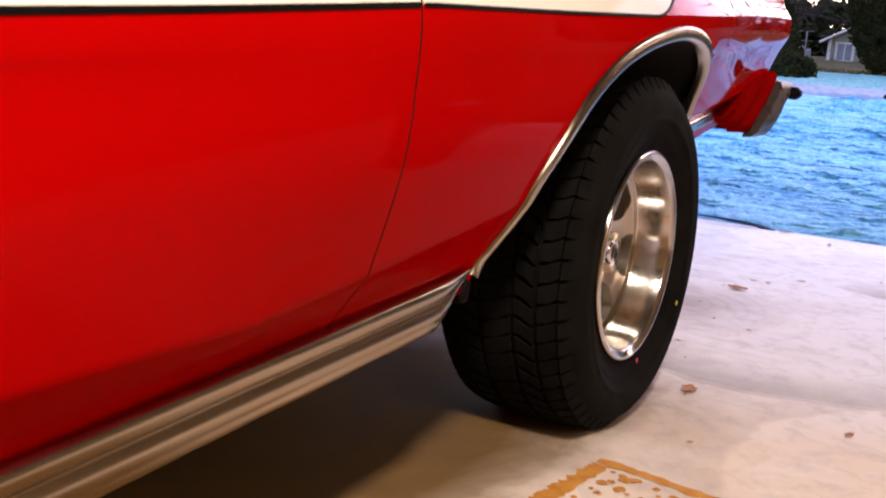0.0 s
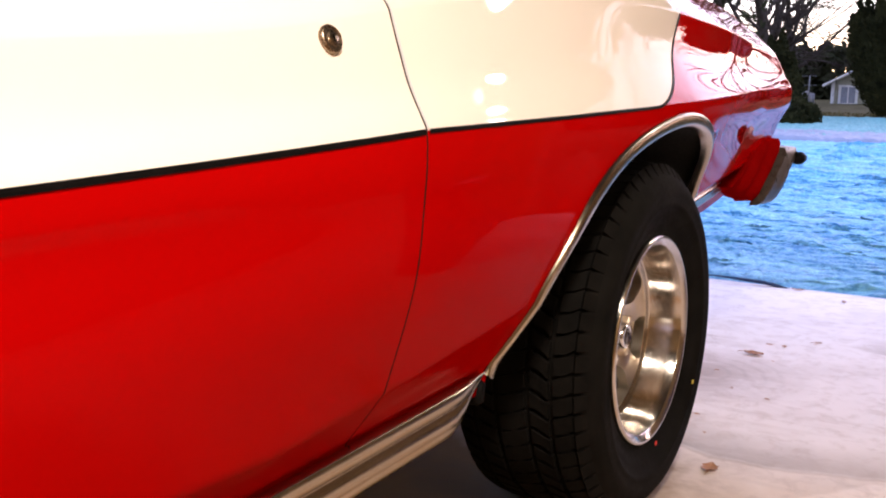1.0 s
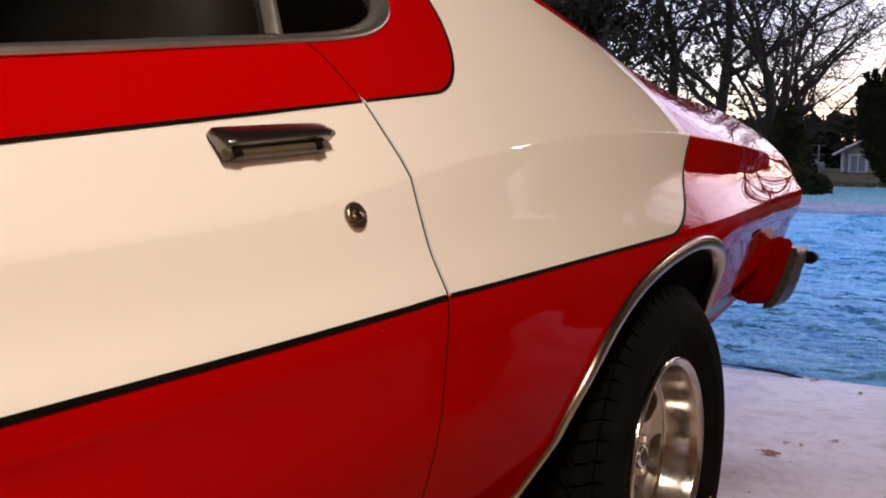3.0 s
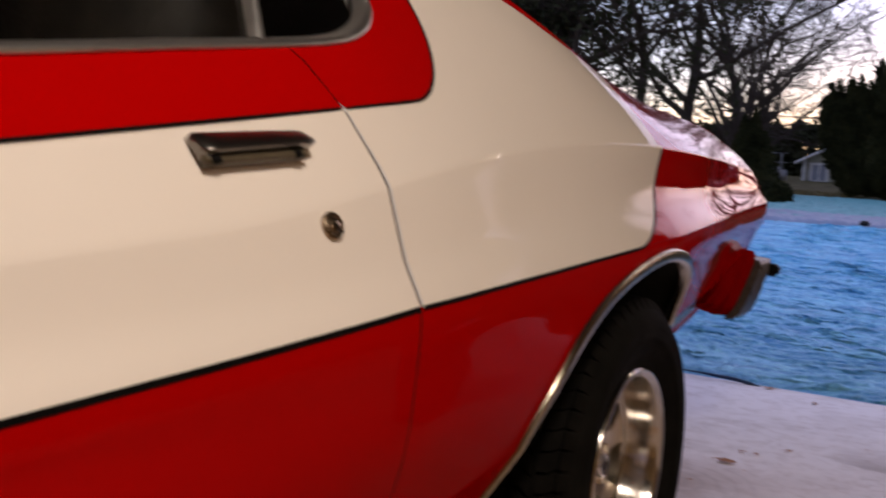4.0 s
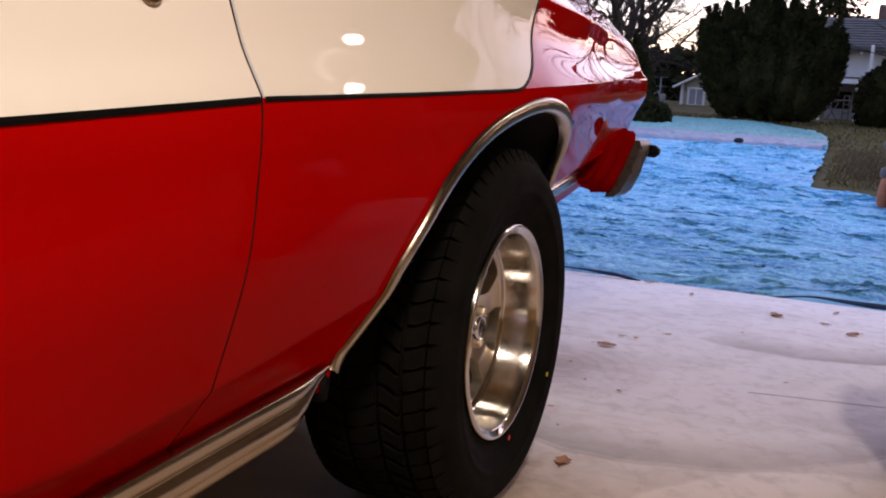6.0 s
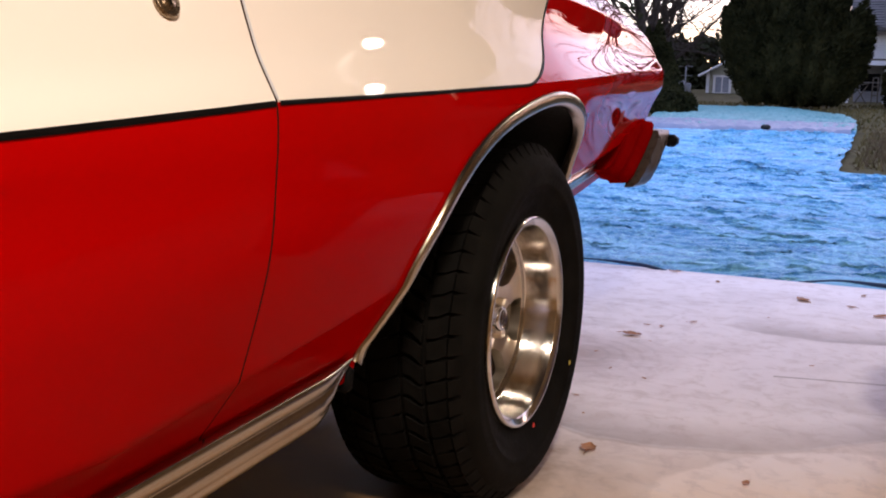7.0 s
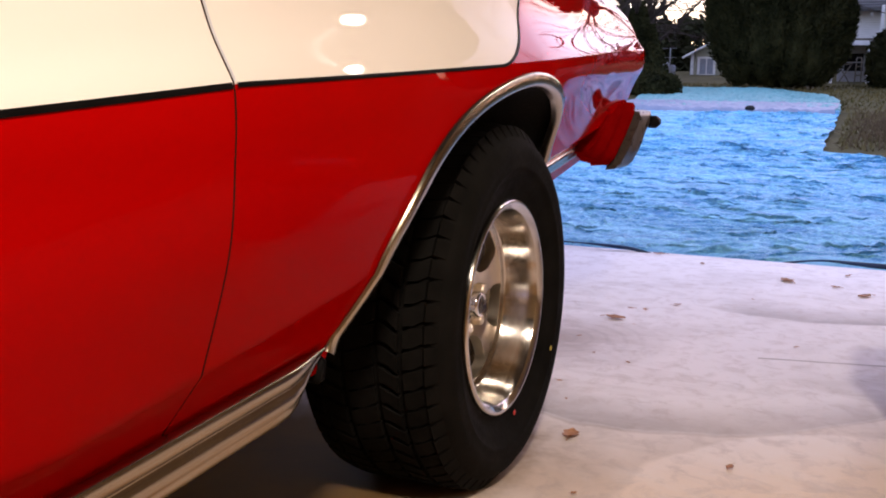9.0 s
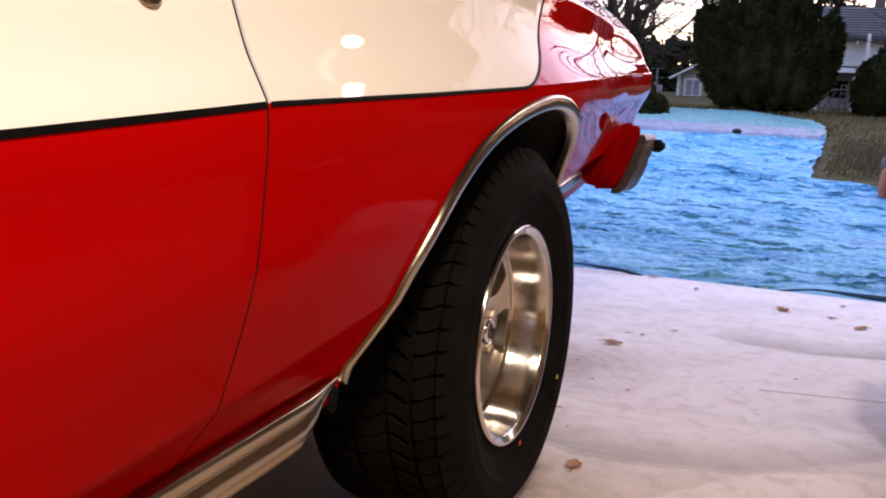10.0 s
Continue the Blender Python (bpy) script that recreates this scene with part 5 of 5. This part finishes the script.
def spruce(x, y, h, seed):
    r = random.Random(seed)
    z0 = rise(y)
    ob = thing("spruce", (x, y, z0), "dark spruce with drooping boughs behind the house", "tree")
    part("trunk", Soup().tube([(x, y, z0), (x, y, z0 + h)], [.22, .03], 8).mesh("trunk", BARK, True), ob)
    pts = []
    for k in range(60):
        u = .12 + .86 * k / 60
        for j in range(4):
            a = r.random() * 6.283
            L = (1 - u) * h * .30 + .15
            for q in range(14):
                t = (q + r.random()) / 14
                pts.append((x + math.cos(a) * L * t + r.gauss(0, .05), y + math.sin(a) * L * t + r.gauss(0, .05), z0 + u * h - .35 * L * t * t + r.gauss(0, .05)))
    part("foliage", leaves(pts, .16, HEDGE_LEAF, seed, "foliage"), ob)


spruce(-1.2, 46, 8.2, 8)

# hedge line and far woods that close the horizon
r = random.Random(77)
pts = []
for i in range(42000):
    x = r.uniform(-62, 42)
    y = 62 + r.uniform(-3, 3)
    hgt = 2.9 + 2.4 * noise.noise((x * .15, 0, 2)) + 1.2 * noise.noise((x * .8, 0, 5))
    pts.append((x, y, rise(y) + hgt * r.random() ** 1.3))
solo("far_hedge", leaves(pts, .34, IVY, 9, "far_hedge"), "dark hedges far behind the houses", "hedge", kind="stuff")


# ---------------------------------------------------------------- houses
def gable_house(name, x0, x1, y0, y1, z0, eave, ridge_z, siding, label):
    ob = thing(name, ((x0 + x1) / 2, (y0 + y1) / 2, z0), label, "house")
    s = Soup().box(((x0 + x1) / 2, (y0 + y1) / 2, (z0 + eave) / 2), (x1 - x0, y1 - y0, eave - z0))
    part("wall", s.mesh("wall", siding), ob)
    return ob


house = gable_house("house", -1.1, 9.0, 38.2, 44, 1.2, 3.95, 5.3, GREY_SIDING, "grey two-level house with a porch and shingle roof")
s, steps = Soup(), []
for k in range(11):
    y0, y1 = 37.4 + k * .33, 37.4 + (k + 1) * .33 + .04
    z0, z1 = 3.86 + k * .125, 3.86 + (k + 1) * .125
    steps += [(y0, z0 - .05), (y0, z0)]
steps += [(41.05, 5.24), (44.8, 3.86), (44.8, 3.80), (41.05, 5.10), (37.5, 3.78), (37.4, 3.81)]
s.grid([[(-1.5, y, z), (9.4, y, z)] for y, z in steps])
for x in (-1.5, 9.4):
    s.add([(x, y, z) for y, z in steps], [tuple(range(len(steps)))])
part("gable", Soup().add([(-1.1, 38.2, 3.9), (-1.1, 44, 3.9), (-1.1, 41.05, 5.05)], [(0, 1, 2)]).mesh("gable", GREY_SIDING), house)
roof = part("roof", s.mesh("roof", ROOFING), house, "grey shingle roof")
part("chimney", Soup().box((.55, 41.2, 5.4), (.42, .42, .75), bevel=.03).mesh("chimney", BRICK_DARK), roof, "dark brick chimney")
part("fascia", Soup().box((3.95, 37.42, 3.80), (10.9, .05, .14)).mesh("fascia", ROOFING), roof)
# siding courses
s = Soup()
for k in range(14):
    s.box((-.1, 38.185, 2.72 + k * .085), (1.9, .02, .078), rot=Matrix.Rotation(radians(6), 3, "X"))
part("siding_board", s.mesh("siding_board", WHITE_PAINT), house, "pale siding boards")
deck = part("deck", Soup().box((3.2, 37.0, 2.62), (8.6, 2.2, .12)).box((3.2, 35.9, 2.56), (8.6, .06, .22)).mesh("deck", WOOD_GREY), house, "weathered raised porch deck")
for x, z0, z1, w in ((.33, 2.68, 3.8, .11), (2.1, 2.68, 3.8, .11), (4.2, 2.68, 3.8, .11), (0.0, 1.0, 2.5, .10), (-1.2, 1.0, 1.9, .08), (2.1, 1.1, 2.5, .10), (4.2, 1.1, 2.5, .1)):
    part("porch_post", Soup().box((x, 36.0, (z0 + z1) / 2), (w, w, z1 - z0), bevel=.01).mesh("porch_post", WHITE_PAINT), deck, "white porch post")
for z in (3.02, 3.32):
    part("rail", Soup().box((5.2, 35.98, z), (6.2, .05, .06)).mesh("rail", WHITE_PAINT), deck, "white porch rail")
part("floor_board", Soup().box((-.55, 36.0, 2.52), (1.15, .5, .16)).mesh("floor_board", WHITE_PAINT), deck, "white deck edge")
w = part("window", Soup().box((-.55, 38.17, 1.92), (.66, .04, .66)).mesh("window", BLACK), house, "dark basement window")
s = Soup()
for dx, dz, sx, sz in ((0, .36, .76, .07), (0, -.36, .76, .07), (-.36, 0, .07, .66), (.36, 0, .07, .66), (0, 0, .66, .04)):
    s.box((-.55 + dx, 38.14, 1.92 + dz), (sx, .05, sz))
part("window_frame", s.mesh("window_frame", GREY_SIDING), w)
part("porch_light", Soup().lathe([(0, 0), (.0, .05), (.1, .06), (.14, 0)], 12, upright(-.05, 37.6, 3.55)).mesh("porch_light", WHITE_PAINT, True), house)
# porch clutter under the deck: folding chair frame and steps
s = Soup()
for a, b in (((-.95, 35.6, 1.1), (-.55, 35.6, 1.75)), ((-.55, 35.6, 1.1), (-.95, 35.6, 1.75)), ((-.95, 35.6, 1.75), (-.5, 35.6, 1.8)), ((-.4, 35.5, 1.1), (-.38, 35.5, 2.0)), ((-.2, 35.5, 1.1), (-.22, 35.5, 2.0)),
             ((-.4, 35.5, 1.4), (-.2, 35.5, 1.4)), ((-.4, 35.5, 1.7), (-.2, 35.5, 1.7)), ((-.38, 35.5, 2.0), (-.22, 35.5, 2.0))):
    s.tube([a, b], .022, 6)
solo("garden_chair", s.mesh("garden_chair", WOOD_GREY, True), "grey folded garden chairs under the deck", "chair")

shed = gable_house("small_house", -8.25, -4.2, 48, 53, 1.5, 2.6, 3.6, OLIVE_SIDING, "small olive gabled house with a white-framed window")
s = Soup()
s.add([(-8.25, 48, 2.6), (-4.2, 48, 2.6), (-6.2, 48, 3.62)], [(0, 1, 2)])
part("gable", s.mesh("gable", OLIVE_SIDING), shed)
s = Soup()
for a, b in (((-8.6, 2.45), (-6.2, 3.72)), ((-3.85, 2.45), (-6.2, 3.72))):
    s.add([(a[0], 47.6, a[1]), (b[0], 47.6, b[1]), (b[0], 53.3, b[1]), (a[0], 53.3, a[1]), (a[0], 47.6, a[1] - .1), (b[0], 47.6, b[1] - .1)], [(0, 1, 2, 3), (0, 1, 5, 4)])
part("roof", s.mesh("roof", ROOFING), shed)
s = Soup()
for a, b in (((-8.6, 2.40), (-6.2, 3.67)), ((-3.85, 2.40), (-6.2, 3.67))):
    s.tube([(a[0], 47.58, a[1]), (b[0], 47.58, b[1])], .06, 4)
s.box((-8.2, 47.97, 2.0), (.14, .06, 1.2))
part("trim_board", s.mesh("trim_board", WHITE_PAINT), shed, "white trim boards")
w = part("window", Soup().box((-7.5, 47.98, 2.0), (.62, .06, .74)).mesh("window", plain("curtained_pane", (.17, .19, .25), (.24, .27, .34), .3, bump=0)), shed, "pale grey window")
s = Soup()
for dx, dz, sx, sz in ((0, .42, .9, .1), (0, -.42, .9, .1), (-.38, 0, .11, .8), (.38, 0, .11, .8), (0, 0, .05, .74)):
    s.box((-7.5 + dx, 47.95, 2.0 + dz), (sx, .05, sz))
part("window_frame", s.mesh("window_frame", WHITE_PAINT), w, "white window frame")

# low wire fence with clutter left of the small house
fence = thing("wire_fence", (-9.5, 45, rise(45)), "thin grey wire fence in front of the far house", "fence")
for x in (-12.5, -11, -9.5, -8.7):
    part("post", Soup().tube([(x, 45, rise(45)), (x, 45, rise(45) + 1.3)], .03, 6).mesh("post", GREY_SIDING, True), fence)
for dz in (.4, .85, 1.27):
    part("wire", Soup().tube([(-13, 45, rise(45) + dz), (-8.4, 45, rise(45) + dz)], .012, 4).mesh("wire", GREY_SIDING), fence)
s = Soup()
for x, h, w in ((-9.6, .75, .34), (-9.1, .62, .28), (-8.75, .5, .22), (-10.2, .5, .4)):
    s.box((x, 46, rise(46) + h / 2), (w, .3, h), bevel=.05)
solo("yard_clutter", s.mesh("yard_clutter", GREY_SIDING, True), "pale bins standing behind the wire fence", "bin")

# ---------------------------------------------------------------- right-hand clutter
lantern = thing("yard_lantern", (1.16, 20, rise(20)), "white lantern on a thin dark post", "lamp")
part("post", Soup().tube([(1.16, 20, rise(20)), (1.16, 20, 2.05)], .035, 10).mesh("post", DARK, True), lantern)
part("shade", Soup().lathe([(0, .0), (.0, .05), (.03, .08), (.08, .12), (.22, .145), (.30, .13), (.31, .09)], 20, upright(1.16, 20, 2.03)).mesh("shade", WHITE_PAINT, True), lantern, "white lantern body")
part("cap", Soup().lathe([(.335, .09), (.34, .13), (.37, .12), (.42, .06), (.43, 0)], 20, upright(1.16, 20, 2.03)).mesh("cap", WHITE_PAINT, True), lantern)

boards = thing("board_fence", (1.5, 10, rise(10)), "weathered board fence panel at the side of the yard", "fence")
for i in range(10):
    x = .93 + i * .145
    s = Soup().box((x, 10 + .01 * (i % 2), rise(10) + .52), (.138, .022, 1.02 + .03 * math.sin(i * 2.1)), bevel=.004)
    part("board", s.mesh("board", WOOD_GREY), boards)
for z in (.35, .85):
    part("rail", Soup().box((1.58, 10.03, rise(10) + z), (1.45, .04, .08)).mesh("rail", WOOD_GREY), boards)

s = Soup()
for k in range(25):
    u = -1.25 + 1.6 * k / 24
    s.box((1.32 + .52 * math.sin(u), 6.75 - .62 * math.cos(u), rise(6.5) + .03), (.05, .06, .09), rot=Matrix.Rotation(u, 3, "Z"), bevel=.012)
solo("planter_edge", s.mesh("planter_edge", STONE_BROWN), "low dark curved edging round the ornaments", "edging")
# plain white ornament on a thin support
z7 = rise(7)
s = Soup().lathe([(0, 0), (.0, .030), (.03, .045), (.08, .050), (.13, .066), (.18, .070), (.215, .050), (.225, 0)], 20, upright(.94, 7.0, z7 + .48))
for k in (-1, 1):
    s.tube([(.94 + k * .045, 7, z7 + .67), (.94 + k * .085, 7, z7 + .70), (.94 + k * .10, 7, z7 + .69)], [.022, .016, .006], 8)
s.tube([(.94, 7.0, z7), (.94, 7.0, z7 + .5)], .018, 8)
solo("garden_statue", s.mesh("garden_statue", STONE_WHITE, True), "white plain garden ornament on a thin support", "ornament")
s = Soup().lathe([(0, .022), (.03, .036), (.07, .028), (.11, .034), (.13, 0)], 12, upright(.972, 7.2, z7 + .70))
s.tube([(.972, 7.2, z7), (.972, 7.2, z7 + .71)], .008, 6)
solo("stake_ornament", s.mesh("stake_ornament", STONE_WHITE, True), "small white ornament on a stake", "ornament")
s = Soup().lathe([(0, 0), (.008, .028), (.035, .046), (.065, .046), (.09, .028), (.098, 0)], 18, upright(.75, 7.0, z7 + .51))
s.tube([(.75, 7.0, z7), (.75, 7.0, z7 + .52)], .007, 6)
solo("gazing_ball", s.mesh("gazing_ball", STONE_WHITE, True), "pale round ornament on a thin stake", "ornament")
figure = thing("pot_figure", (.745, 6.9, z7), "orange and white painted clay ornament", "ornament")
part("body", Soup().lathe([(0, .035), (.05, .05), (.14, .044), (.22, .03), (.25, 0)], 16, upright(.745, 6.9, z7 + .06)).mesh("body", TERRACOTTA, True), figure, "orange clay body")
part("top", Soup().lathe([(0, .02), (.03, .036), (.07, .03), (.09, 0)], 12, upright(.735, 6.9, z7 + .30)).mesh("top", STONE_WHITE, True), figure, "white top")
for x, z in ((.79, .36), (.83, .42), (.80, .30)):
    s = Soup().lathe([(0, 0), (.005, .018), (.03, .026), (.05, .014), (.055, 0)], 10, upright(x, 6.9, z7 + z))
    s.tube([(x, 6.9, z7), (x, 6.9, z7 + z + .01)], .006, 6)
    solo("flower_ornament", s.mesh("flower_ornament", STONE_WHITE, True), "small pale ornament on a stake", "ornament", "small ornaments")
rr = random.Random(5)
for x, y, z, h, w in ((1.13, 6.6, .20, .46, .20), (.98, 6.5, .0, .36, .09), (.89, 6.5, .0, .28, .05), (1.02, 6.3, .0, .22, .10), (1.36, 6.7, .0, .5, .2), (.86, 6.7, .22, .22, .05)):
    s = Soup().lathe([(0, w * .5), (h * .12, w * .85), (h * .4, w), (h * .7, w * .86), (h * .92, w * .45), (h, 0)], 16, upright(x, y, rise(y) + z) @ Matrix.Rotation(rr.uniform(-.12, .12), 4, "Y"))
    s.v = [tuple(Vector(p) * (1 + .012 * noise.noise(Vector(p) * 9))) for p in s.v]
    if z:
        s.tube([(x, y, rise(y)), (x, y, rise(y) + z + .03)], w * .4, 8)
    solo("ornament", s.mesh("ornament", STONE_BROWN, True), "dark brown weathered garden ornament", "ornament", "ornaments beside the yard")
s = Soup()
r = random.Random(31)
for k in range(260):
    x, y = r.uniform(.25, 1.3), r.uniform(9.2, 14)
    h = r.uniform(.1, .35)
    z = rise(y)
    s.tube([(x, y, z), (x + r.uniform(-.12, .12), y + r.uniform(-.1, .1), z + h * .6), (x + r.uniform(-.25, .25), y, z + h)], [.006, .004, .002], 4, caps=False)
solo("dead_shrub", s.mesh("dead_shrub", plain("dead_stalks", (.07, .05, .032), (.13, .095, .06), .9, bump=0, Specular_IOR_Level=0.05)), "low dead shrubs and stalks beside the tarpaulin", "shrub")

stake = thing("stake", (.935, 3.62, rise(3.62)), "thin white garden stake with a green top", "stake")
part("rod", Soup().tube([(.93, 3.62, -.05), (.925, 3.6, .50)], .006, 8).mesh("rod", WHITE_PAINT, True), stake)
part("tip", Soup().tube([(.925, 3.6, .50), (.924, 3.6, .60)], .007, 8).mesh("tip", plain("green_plastic", (.03, .2, .06), (.05, .28, .09), .5, bump=0), True), stake, "green plastic tip")

# purple storage bin with its lid ajar
bx, by = .898, .65
binob = thing("storage_bin", (bx, by, 0), "purple plastic storage bin with a lid lying askew", "bin")
s = Soup()
prof = [(0, .155, .135), (.02, .165, .145), (.33, .205, .180), (.35, .222, .196), (.38, .224, .198), (.38, .208, .182), (.34, .196, .17), (.05, .158, .138)]
ring = lambda z, a, b: [(bx + sx * (a - c), by + sy * (b - d), z) for sx, sy, c, d in ((1, -1, .05, 0), (1, -1, .015, .015), (1, -1, 0, .05), (1, 1, 0, .05), (1, 1, .015, .015), (1, 1, .05, 0), (-1, 1, .05, 0), (-1, 1, .015, .015), (-1, 1, 0, .05), (-1, -1, 0, .05), (-1, -1, .015, .015), (-1, -1, .05, 0))]
rows = [ring(z, a, b) + [ring(z, a, b)[0]] for z, a, b in prof]
s.grid(rows)
s.add(ring(.01, .155, .135), [tuple(range(12))])
part("tub", s.mesh("tub", PURPLE), binob)
s = Soup().box((bx + .10, by + .04, .412), (.42, .38, .03), rot=Matrix.Rotation(radians(9), 3, "Y"), bevel=.012)
part("lid", s.mesh("lid", PURPLE), binob, "purple lid lying askew")
